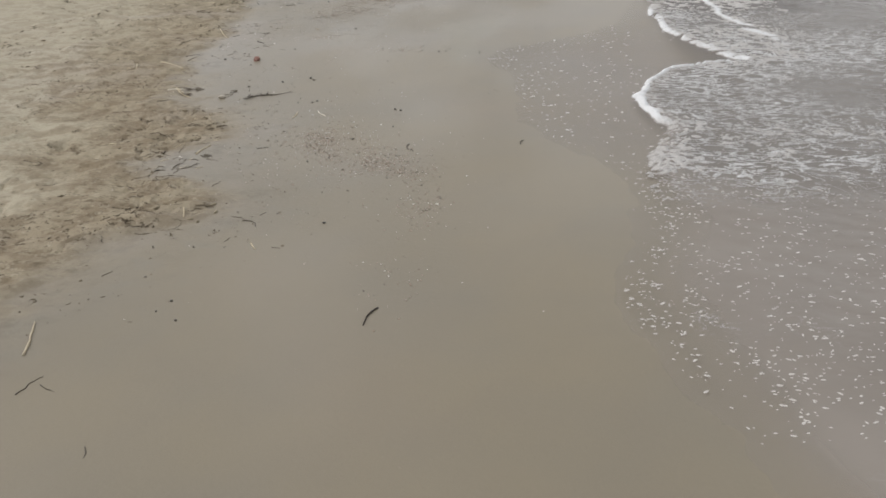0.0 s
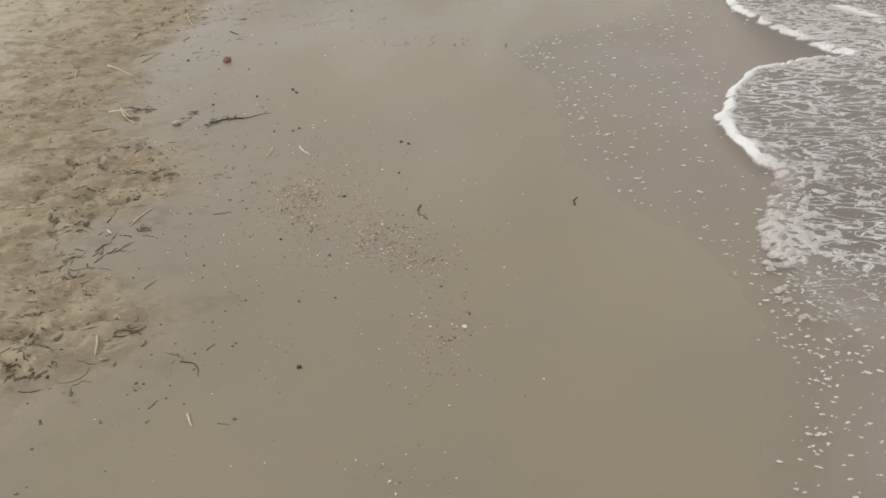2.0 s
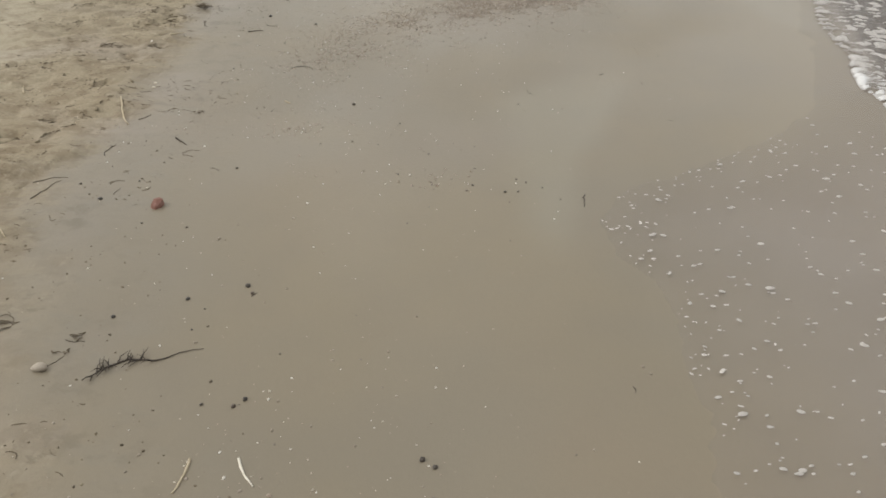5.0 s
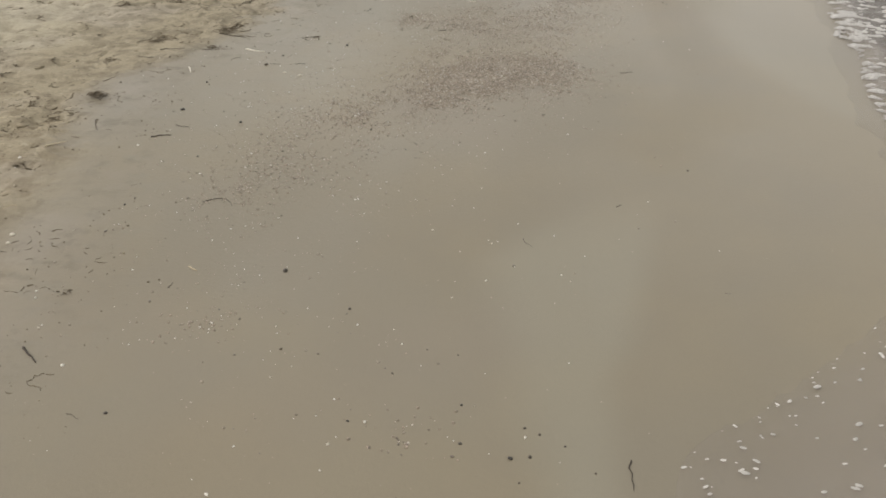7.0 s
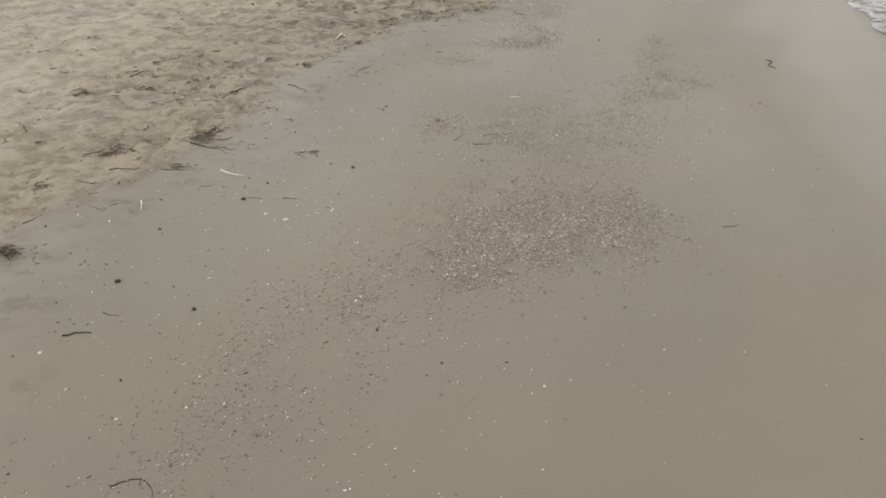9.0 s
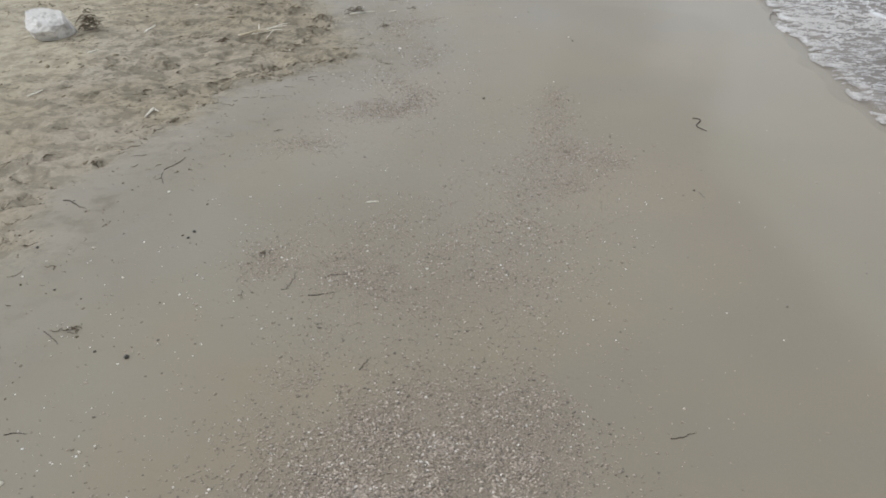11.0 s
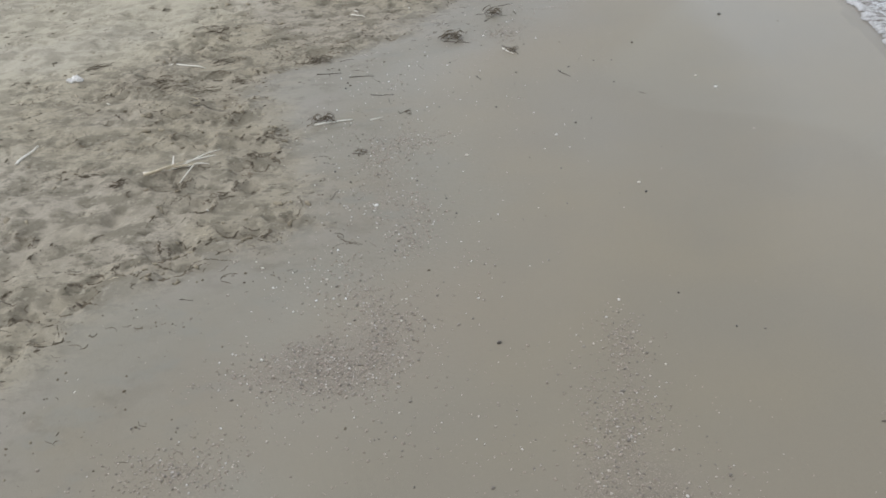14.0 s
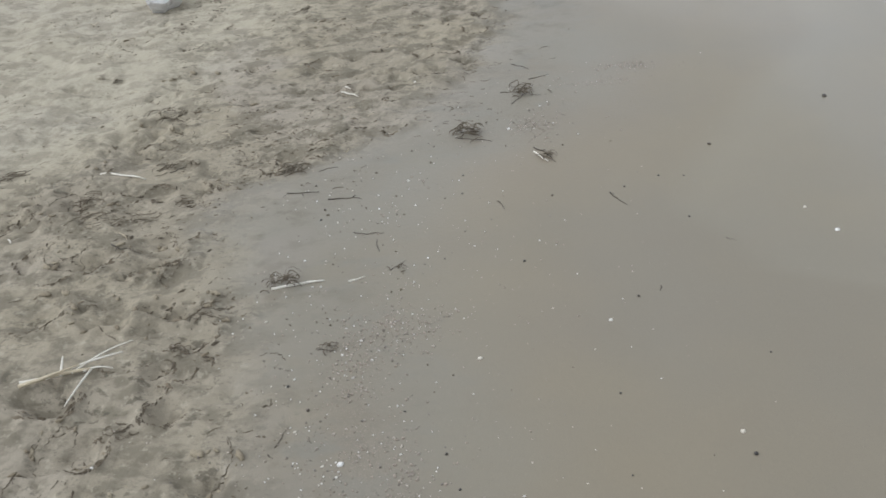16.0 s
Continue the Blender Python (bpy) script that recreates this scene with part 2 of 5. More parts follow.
CRUMB = mineral_material("crumbled_bark", ((0.0, (0.125, 0.100, 0.068)), (0.35, (0.185, 0.150, 0.104)), (0.7, (0.090, 0.072, 0.050)), (0.93, (0.27, 0.23, 0.16))), (0.10, 0.080, 0.056), 0.85, by_island=True)
CLOD = mineral_material("damp_sand_clod", ((0.0, (0.270, 0.230, 0.162)), (0.4, (0.320, 0.278, 0.198)), (0.75, (0.230, 0.192, 0.132))), (0.175, 0.143, 0.097), 0.95, 90.0, by_island=True)
DARK_STONE = mineral_material("dark_pebble", ((0.0, (0.045, 0.040, 0.035)), (0.4, (0.075, 0.062, 0.050)), (0.75, (0.11, 0.085, 0.065))), (0.03, 0.027, 0.024), 0.45)
SHELL = mineral_material("bleached_shell", ((0.0, (0.72, 0.70, 0.64)), (0.4, (0.62, 0.57, 0.48)), (0.7, (0.80, 0.79, 0.76))), (0.62, 0.57, 0.49), 0.35)
SHELL_CRUMB = mineral_material("shell_crumb", ((0.0, (0.72, 0.70, 0.65)), (0.5, (0.62, 0.58, 0.50)), (0.8, (0.82, 0.81, 0.79))), (0.50, 0.46, 0.39), 0.4, by_island=True)
BRICK = mineral_material("worn_brick", ((0.0, (0.205, 0.096, 0.074)), (0.9, (0.205, 0.098, 0.075))), (0.30, 0.19, 0.155), 0.7, 60.0)
ROCK = mineral_material("pale_rock", ((0.0, (0.66, 0.65, 0.625)), (0.5, (0.62, 0.61, 0.59))), (0.20, 0.185, 0.17), 0.75, 14.0)
PALE_ROCK = mineral_material("pale_pebble", ((0.0, (0.43, 0.385, 0.32)), (0.9, (0.40, 0.36, 0.30))), (0.30, 0.26, 0.21), 0.6, 30.0)
WHITE_STONE = mineral_material("pitted_white_stone", ((0.0, (0.80, 0.78, 0.74)), (0.9, (0.78, 0.76, 0.72))), (0.22, 0.19, 0.15), 0.8, 75.0)
TWIG = fibre_material("waterlogged_wood", (0.062, 0.046, 0.034), (0.030, 0.023, 0.018))
STRAW = fibre_material("bleached_reed", (0.60, 0.52, 0.38), (0.48, 0.41, 0.28), 0.6, 0.2)
PALE = fibre_material("white_bleached_stem", (0.80, 0.77, 0.69), (0.72, 0.68, 0.58), 0.5, 0.08)
WEED = fibre_material("dried_seaweed", (0.105, 0.083, 0.056), (0.155, 0.123, 0.084), 0.85)


# ---- shape of the beach ----
def lattice(ix, iy, seed):
    h = (ix.astype(np.int64) * 374761393 + iy.astype(np.int64) * 668265263 + seed * 1442695041) & 0x7FFFFFFF
    h = ((h ^ (h >> 13)) * 1274126177) & 0x7FFFFFFF
    return ((h ^ (h >> 16)) & 0xFFFF) / 65535.0


def value_noise(x, y, seed=0):
    """Smooth noise between -1 and 1, one cell to a unit."""
    ix, iy = np.floor(x), np.floor(y)
    fx, fy = x - ix, y - iy
    fx, fy = fx * fx * fx * (fx * (fx * 6 - 15) + 10), fy * fy * fy * (fy * (fy * 6 - 15) + 10)
    a, b = lattice(ix, iy, seed), lattice(ix + 1, iy, seed)
    c, d = lattice(ix, iy + 1, seed), lattice(ix + 1, iy + 1, seed)
    return 2 * ((a + (b - a) * fx) * (1 - fy) + (c + (d - c) * fx) * fy) - 1


def fbm(x, y, size, octaves=4, seed=0, fall=0.5):
    total, amp, norm = 0.0, 1.0, 0.0
    for i in range(octaves):
        turn = 0.6 * i + 0.3
        u = (x * math.cos(turn) + y * math.sin(turn)) / size * 2 ** i
        v = (y * math.cos(turn) - x * math.sin(turn)) / size * 2 ** i
        total, norm, amp = total + amp * value_noise(u + 17.3 * i, v - 9.1 * i, seed + i), norm + amp, amp * fall
    return total / norm


def smooth(v, lo, hi):
    t = np.clip((v - lo) / (hi - lo), 0, 1)
    return t * t * (3 - 2 * t)


# where the loose sand ends, from the near end of the beach to the far end: (y, x)
LOOSE = ((0.0, -1.6), (2.2, -1.35), (3.1, -1.0), (3.47, -0.80), (3.6, -0.72), (3.75, -0.62), (4.0, -0.56), (4.12, -0.66), (4.22, -0.84), (4.38, -0.98), (4.56, -0.90), (4.75, -0.76), (4.9, -0.71), (5.05, -0.86), (5.3, -1.12), (5.7, -1.27),
         (6.2, -1.43), (6.9, -1.50), (7.5, -1.53), (8.0, -1.57), (8.6, -1.68), (9.0, -1.75), (9.35, -1.60), (9.6, -1.36), (10.0, -1.27), (10.5, -1.20),
         (11.0, -0.98), (11.2, -0.84), (11.65, -0.72), (11.9, -0.36), (12.1, -0.18), (12.4, -0.12), (12.7, -0.27), (12.9, -0.32), (13.3, -0.44),
         (13.6, -0.40), (13.75, -0.10), (14.0, 0.17), (14.6, 0.42), (15.3, 0.53), (17.0, 0.8))
# where the thin water ends
SHORE = ((0.0, 1.6), (2.2, 1.34), (3.0, 1.05), (3.13, 1.02), (3.49, 1.13), (3.9, 1.22), (4.23, 1.19), (4.45, 1.05), (4.66, 0.91), (4.95, 0.78),
         (5.3, 0.72), (5.8, 0.72), (6.15, 0.60), (6.35, 0.52), (6.6, 0.65), (6.83, 0.95), (7.05, 1.25), (7.5, 1.55), (8.0, 1.68), (8.7, 1.77),
         (9.2, 1.86), (9.8, 2.0), (10.4, 2.1), (11.4, 2.1), (12.5, 2.24), (14.0, 2.4), (17.0, 2.4))
# where the foaming wave front stands
FRONT = ((0.0, 1.75), (2.2, 1.42), (3.0, 1.20), (3.3, 1.22), (3.7, 1.30), (4.1, 1.25), (4.29, 1.29), (4.45, 1.33), (4.58, 1.39), (4.72, 1.45), (4.88, 1.48), (5.03, 1.45), (5.23, 1.41),
         (5.42, 1.38), (5.68, 1.46), (5.97, 1.62), (6.08, 1.85), (6.18, 2.14), (6.4, 2.03), (6.66, 1.93), (7.13, 1.84), (7.7, 1.77), (8.0, 1.81), (8.5, 1.84), (9.0, 1.94), (9.6, 2.05), (10.4, 2.18), (11.4, 2.14),
         (12.5, 2.28), (14.0, 2.46), (17.0, 2.46))
# where the wet sand beside the sea begins to carry its painted sky sheen
SHEEN = ((8.3, 1.85), (8.7, 1.66), (9.11, 1.53), (9.5, 1.44), (10.2, 1.37), (10.67, 1.32), (11.0, 1.40), (11.5, 1.62), (12.2, 1.95), (12.6, 1.85), (12.78, 1.58),
         (12.9, 1.27), (13.26, 1.09), (13.45, 1.14), (14.1, 1.48), (14.65, 1.9), (17.0, 2.3))


def along(knots, y):
    return np.interp(y, [k[0] for k in knots], [k[1] for k in knots])


def looseness(x, y):
    d = along(LOOSE, y) - x + 0.20 * fbm(x, y, 0.35, 5, 11, 0.6) + 0.03
    return smooth(d, -0.06, 0.12)


# hollows trodden into the loose sand: x, y, radius, depth
DENTS = ((-0.47, 12.87, 0.10, 0.040), (-0.85, 13.17, 0.11, 0.030), (-0.68, 12.85, 0.10, 0.030), (-0.19, 12.21, 0.08, 0.032), (-0.59, 12.30, 0.10, 0.030),
         (-0.92, 12.87, 0.12, 0.025), (-0.62, 13.14, 0.10, 0.032), (-1.04, 13.55, 0.15, 0.045), (-0.94, 14.64, 0.13, 0.03), (-1.02, 14.06, 0.15, 0.035),
         (-0.52, 11.90, 0.09, 0.022), (-0.33, 12.10, 0.09, 0.025), (-0.92, 14.20, 0.14, 0.03), (-0.57, 12.00, 0.09, 0.02), (-0.40, 12.74, 0.10, 0.02),
         (-1.05, 5.05, 0.13, 0.02), (-0.60, 3.80, 0.10, 0.02), (-1.85, 8.6, 0.14, 0.025), (-1.6, 11.0, 0.14, 0.03), (-1.3, 12.2, 0.13, 0.03))


def crack(x, y):
    """Crooked crevices in the crust of the trodden sand, 0 to 1."""
    wx, wy = x + 0.03 * fbm(x, y, 0.10, 2, 203), y + 0.03 * fbm(x, y, 0.10, 2, 205)
    line = 1 - smooth(np.abs(fbm(wx * 0.75, wy, 0.22, 2, 201)), 0.0, 0.07)
    return line * smooth(fbm(x, y, 0.17, 3, 207), 0.12, 0.34)


def trodden():
    """All hollows: the large ones above and many small scuffs, each with the way its steep side faces."""
    r = np.random.default_rng(71)
    made = [(x, y, rad, depth, r.normal(-1.3, 0.7)) for x, y, rad, depth in DENTS]
    y = r.uniform(2.3, 16.4, 1500)
    x = along(LOOSE, y) - 0.05 - 1.9 * r.random(1500) ** 1.4
    held = (looseness(x, y) > 0.75) & (fbm(x, y, 0.5, 2, 215) + r.normal(0, 0.25, 1500) > -0.05)
    for px, py in zip(x[held], y[held]):
        rad = float(np.clip(r.lognormal(math.log(0.045), 0.35), 0.022, 0.095))
        made.append((float(px), float(py), rad, rad * float(r.uniform(0.14, 0.30)), float(r.normal(-1.4, 1.1))))
    return made


TRODDEN = trodden()
CELL, LEFT, NEAR_END = 0.006, -3.7, 1.9


def stamp():
    """The hollows, stamped into one height field."""
    field = np.zeros((2480, 780))
    for x, y, rad, depth, way in TRODDEN:
        reach = 1.7 * rad
        i0, i1 = (max(0, int((v - LEFT) / CELL)) for v in (x - reach, x + reach))
        j0, j1 = (max(0, int((v - NEAR_END) / CELL)) for v in (y - reach, y + reach))
        gx, gy = np.meshgrid(LEFT + CELL * np.arange(i0, min(i1, 779)), NEAR_END + CELL * np.arange(j0, min(j1, 2479)))
        if gx.size == 0:
            continue
        q = np.hypot(gx - x, (gy - y) * 1.2) / rad * (1 + 0.55 * fbm(gx, gy, 0.07, 3, 5))
        side = 0.5 + 0.5 * np.cos(np.arctan2(gy - y, gx - x) - way)
        field[j0:j0 + gx.shape[0], i0:i0 + gx.shape[1]] += depth * (0.45 * side * np.exp(-((q - 1.12) / 0.20) ** 2) - (0.35 + 0.65 * side) * (1 - smooth(q, 0.45, 0.98)))
    return field


SCUFFS = stamp()


def scuffs(x, y):
    u, v = np.clip((x - LEFT) / CELL, 0, 777.99), np.clip((y - NEAR_END) / CELL, 0, 2477.99)
    i, j = np.floor(u).astype(int), np.floor(v).astype(int)
    u, v = u - i, v - j
    low = SCUFFS[j, i] * (1 - u) + SCUFFS[j, i + 1] * u
    return low * (1 - v) + (SCUFFS[j + 1, i] * (1 - u) + SCUFFS[j + 1, i + 1] * u) * v


def ground_z(x, y):
    x, y = np.asarray(x, float), np.asarray(y, float)
    near = smooth(y, -1.0, 1.0) * (1 - smooth(y, 17.0, 22.0)) * smooth(x, -12, -6)
    loose = looseness(x, y)
    z = 0.006 * fbm(x, y, 1.6, 3, 3)
    lumps = 0.026 * fbm(x, y, 0.30, 3, 21, 0.5) - 0.022 * np.maximum(0.0, fbm(x, y, 0.10, 3, 31, 0.65)) + 0.009
    lumps = lumps + scuffs(x, y) - 0.014 * crack(x, y)
    z = z + loose * lumps * near + 0.06 * smooth(along(LOOSE, y) - x, 2.5, 8.0)
    out = np.maximum(x - along(SHORE, y) - 0.35, 0)
    return z - 0.09 * out ** 1.2 / (1 + 0.02 * out)


def water_z(x, y):
    """The water's skin: a film a few millimetres thick, then the wave behind its front."""
    edge = x - along(SHORE, y) - 0.05 * fbm(x, y, 0.22, 3, 41) - 0.02 * fbm(x, y, 0.07, 2, 43)
    wave = x - along(FRONT, y) - 0.05 * fbm(x, y, 0.30, 2, 51) - 0.012 * fbm(x, y, 0.08, 2, 53)
    z = 0.009 * smooth(edge, -0.004, 0.03) + 0.006 * fbm(x, y, 1.6, 3, 3) * (1 - smooth(edge, 0.1, 0.6)) - 0.003
    u, v = 0.86 * x - 0.5 * y, 0.5 * x + 0.86 * y
    chop = 0.010 * fbm(u * 0.6, v, 0.16, 4, 61, 0.6)
    swell = smooth(wave, 0.0, 0.07) * (1 - 0.7 * smooth(y, 7.6, 8.4))
    z = z + swell * (0.010 + 0.008 * np.exp(-np.maximum(wave, 0) / 0.12)) + chop * smooth(wave, 0.0, 0.4) + 0.0015 * fbm(u * 0.5, v, 0.10, 3, 71) * (1 - swell)
    return z, edge, wave


def murk(x, y):
    """Where the backwash carries brown silt and little foam."""
    return smooth(y + 0.4 * fbm(x, y, 0.7, 2, 231), 7.3, 7.9) * (1 - smooth(y + 0.6 * fbm(x, y, 0.8, 2, 233), 10.6, 11.8)) * (1 - smooth(x - along(FRONT, y) + 0.4 * fbm(x, y, 0.6, 3, 235), 0.7, 2.2))


def stretched(core, far, first, count):
    """Grid lines outside the core, ever wider apart."""
    return core + (far - core) * ((np.geomspace(first, 1.0, count) - first) / (1 - first))[1:]


def sheet(name, xs, ys, z, keep=None, attributes=()):
    """One mesh over a grid of lines; keep picks the cells."""
    nx, ny = len(xs), len(ys)
    gx, gy = np.meshgrid(xs, ys)
    i = np.arange(nx * ny).reshape(ny, nx)
    quads = np.stack((i[:-1, :-1], i[:-1, 1:], i[1:, 1:], i[1:, :-1]), -1).reshape(-1, 4)
    if keep is not None:
        quads = quads[keep.reshape(-1)]
    used = np.unique(quads)
    remap = np.zeros(nx * ny, np.int64)
    remap[used] = np.arange(len(used))
    quads = remap[quads]
    co = np.stack((gx.reshape(-1), gy.reshape(-1), z.reshape(-1)), -1)[used]
    me = bpy.data.meshes.new(name)
    me.vertices.add(len(co))
    me.vertices.foreach_set("co", co.astype(np.float32).ravel())
    me.loops.add(len(quads) * 4)
    me.loops.foreach_set("vertex_index", quads.astype(np.int32).ravel())
    me.polygons.add(len(quads))
    me.polygons.foreach_set("loop_start", np.arange(0, len(quads) * 4, 4, dtype=np.int32))
    me.polygons.foreach_set("use_smooth", np.ones(len(quads), bool))
    for key, values in attributes:
        layer = me.attributes.new(key, "FLOAT", "POINT")
        layer.data.foreach_set("value", values.reshape(-1)[used].astype(np.float32))
    me.update(calc_edges=True)
    return me


# patches of grit on the wet sand: x, y, half width, half length, number of grains
GRIT_NEAR = ((-0.20, 4.72, 0.13, 0.20, 1500), (-0.13, 4.55, 0.16, 0.16, 1500), (0.05, 4.38, 0.20, 0.15, 1500), (0.22, 4.25, 0.16, 0.16, 900), (0.38, 3.83, 0.12, 0.20, 500),
             (0.30, 3.30, 0.15, 0.25, 250), (-0.56, 8.24, 0.22, 0.25, 900), (-0.15, 8.80, 0.14, 0.10, 500), (-0.72, 7.06, 0.10, 0.08, 300), (-0.04, 6.58, 0.10, 0.12, 150))
GRIT_BANK = ((0.06, 9.05, 0.24, 0.24, 7000), (0.25, 9.20, 0.22, 0.20, 4500), (0.47, 9.13, 0.15, 0.22, 2600), (-0.14, 8.87, 0.20, 0.14, 2500), (-0.42, 8.65, 0.25, 0.16, 1700),
             (-0.68, 8.30, 0.16, 0.25, 900), (-0.10, 9.45, 0.25, 0.25, 1600), (0.38, 9.65, 0.25, 0.25, 1200), (0.10, 9.85, 0.30, 0.20, 900), (-0.78, 7.90, 0.15, 0.15, 500),
             (0.19, 9.87, 0.25, 0.16, 1500), (0.50, 9.87, 0.22, 0.16, 1400), (0.00, 9.97, 0.15, 0.14, 1300), (0.30, 10.12, 0.35, 0.16, 1100))
GRIT_FAR = ((0.58, 10.25, 0.22, 0.20, 1400), (0.67, 10.58, 0.20, 0.20, 2200), (0.82, 10.75, 0.16, 0.25, 2600), (0.81, 11.06, 0.10, 0.22, 1000), (0.98, 10.70, 0.06, 0.06, 350),
            (-0.29, 10.06, 0.12, 0.14, 1100), (-0.26, 11.01, 0.16, 0.10, 700), (0.07, 11.42, 0.14, 0.05, 500), (-0.12, 11.33, 0.14, 0.06, 350), (0.10, 10.30, 0.30, 0.20, 900))
GRIT_END = ((0.22, 12.22, 0.10, 0.12, 700), (0.14, 12.50, 0.10, 0.20, 700), (0.20, 12.75, 0.15, 0.12, 400), (0.05, 11.38, 0.12, 0.12, 1100), (0.18, 11.45, 0.12, 0.15, 900),
            (0.13, 11.70, 0.10, 0.15, 400), (0.22, 12.00, 0.10, 0.15, 400), (0.86, 11.38, 0.05, 0.14, 300), (1.15, 14.46, 0.15, 0.05, 350), (0.93, 14.32, 0.15, 0.04, 250), (0.66, 13.95, 0.10, 0.12, 250))
GRIT = GRIT_NEAR + GRIT_BANK + GRIT_FAR + GRIT_END


def grittiness(x, y):
    g = np.zeros_like(x)
    for gx, gy, rx, ry, n in GRIT:
        q = np.hypot((x - gx) / rx, (y - gy) / ry)
        g = g + np.exp(-0.9 * q * q) * n / (rx * ry * (125000 if gy > 8.5 else 220000))
    return np.clip(g * (0.75 + 0.6 * fbm(x, y, 0.15, 3, 81)), 0, 1)


def beach():
    xs = np.concatenate((stretched(-3.4, -700, 0.0004, 40)[::-1], stretched(-1.7, -3.4, 0.6, 92)[::-1], np.arange(-1.7, 0.695, 0.0105), np.arange(0.7, 3.2, 0.035), stretched(3.2, 700, 0.0004, 36)))
    ys = np.concatenate((stretched(1.6, -700, 0.0004, 36)[::-1], np.arange(1.6, 16.6, 0.0120), stretched(16.6, 700, 0.0004, 36)))
    gx, gy = np.meshgrid(xs, ys)
    film = smooth(gx - along(SHORE, gy) + 0.12 * fbm(gx, gy, 0.9, 3, 93), -0.75, -0.35) * smooth(gy, 6.8, 8.0)
    film = np.maximum(film, np.exp(-(((gx - 0.62) / 0.22) ** 2 + ((gy - 7.0 + 0.4 * gx) / 0.75) ** 2)))
    film = np.maximum(film, smooth(gx - along(SHORE, gy), -0.4, 0.1) * 0.5)
    # mask for the painted sky sheen: strip beside the sea, then an inner patch
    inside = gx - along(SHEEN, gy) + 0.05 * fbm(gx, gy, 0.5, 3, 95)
    sky_sheen = smooth(inside, -0.07, 0.13) * (0.60 - 0.22 * smooth(gy, 11.2, 12.4)) * (0.40 + 0.60 * np.exp(-np.maximum(inside, 0) / 0.22)) * smooth(gy, 8.3, 8.7) * (0.8 + 0.3 * fbm(gx, gy, 1.1, 2, 96))
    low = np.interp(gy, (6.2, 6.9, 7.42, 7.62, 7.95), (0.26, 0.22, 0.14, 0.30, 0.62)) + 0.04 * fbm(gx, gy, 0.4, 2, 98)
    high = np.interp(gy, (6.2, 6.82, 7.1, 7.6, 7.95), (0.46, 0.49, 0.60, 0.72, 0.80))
    sky_sheen = np.maximum(sky_sheen, 0.50 * smooth(gx - low, -0.08, 0.14) * (1 - smooth(gx - high, -0.08, 0.06)) * smooth(gy, 6.0, 6.4) * (1 - smooth(gy, 7.4, 8.0)))
    me = sheet("ground", xs, ys, ground_z(gx, gy), None, (("dry", smooth(along(LOOSE, gy) - gx + 0.22 * fbm(gx, gy, 0.35, 5, 11, 0.6) + 0.03, -0.20, 0.24)), ("grit", grittiness(gx, gy)), ("film", film), ("sky_sheen", np.clip(sky_sheen, 0, 1)), ("silt", smooth(gy + 0.5 * fbm(gx, gy, 0.9, 2, 99), 7.3, 10.8)), ("inland", smooth((along(LOOSE, gy) - gx + 0.25 * fbm(gx, gy, 0.8, 3, 97)) / (1 + 0.45 * smooth(gy, 9.0, 11.5)), 0.15, 1.5) * (1 - 0.15 * smooth(gy, 10.8, 11.6) * (1 - smooth(gy, 12.8, 13.8)))), ("cool", smooth(along(LOOSE, gy) - gx + 0.15 * fbm(gx, gy, 0.5, 3, 94), -1.65 + 0.65 * smooth(gy, 10.4, 12.0), -0.85 + 0.45 * smooth(gy, 10.4, 12.0)) * smooth(gy, 7.8, 9.4)), ("mild", smooth(gy + 0.4 * fbm(gx, gy, 0.9, 2, 92), 5.6, 7.4) * (1 - smooth(gy, 10.9, 12.0))), ("verge", np.exp(-((along(LOOSE, gy) - gx + 0.14) / 0.24) ** 2)), ("seep", np.exp(-((along(LOOSE, gy) - gx + 0.28) / 0.28) ** 2) * (0.35 + 0.65 * smooth(gy, 9.0, 11.0)))))
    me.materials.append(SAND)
    return tagged(new("ground", me), "wet grey-brown beach sand with loose trodden sand beside it", "beach", kind="structure")


def sea():
    xs = np.concatenate((np.arange(0.3, 3.6, 0.016), stretched(3.6, 700, 0.0003, 40)))
    ys = np.concatenate((stretched(1.4, -700, 0.0003, 36)[::-1], np.arange(1.4, 16.0, 0.02), stretched(16.0, 700, 0.0003, 36)))
    gx, gy = np.meshgrid(xs, ys)
    z, edge, wave = water_z(gx, gy)
    corner = np.maximum.reduce((edge[:-1, :-1], edge[1:, :-1], edge[:-1, 1:], edge[1:, 1:]))
    depth = 0.20 * smooth(edge, 0.0, 0.15) + 0.20 * smooth(edge, 0.1, 0.7) + 0.65 * smooth(wave, -0.01, 0.2) * (0.45 + 0.55 * smooth(gy, 3.6, 4.6))
    froth = smooth(wave, 0.0, 0.12) * (0.55 + 0.55 * fbm(gx, gy, 0.5, 3, 131) + 0.45 * np.exp(-np.maximum(wave, 0) / 0.22)) * (1 - 0.35 * smooth(wave, 0.5, 1.3))
    froth = np.maximum(froth * np.maximum(smooth(gy, 3.6, 4.4), smooth(wave + 0.4 * fbm(gx, gy, 0.9, 3, 139), 1.2, 2.6)), (1 - smooth(gy, 3.6, 4.4)) * smooth(edge, 0.05, 0.3) * (0.5 * fbm(gx, gy, 0.4, 3, 137) - 0.05))
    silty = murk(gx, gy)
    me = sheet("water", xs, ys, z, corner > -0.02, (("depth", depth), ("froth", np.clip(froth * (1 - 0.75 * silty), 0, 1)), ("murk", silty)))
    me.materials.append(WATER)
    return tagged(new("water", me), "shallow silty sea water washing up over the sand", "water", kind="structure")


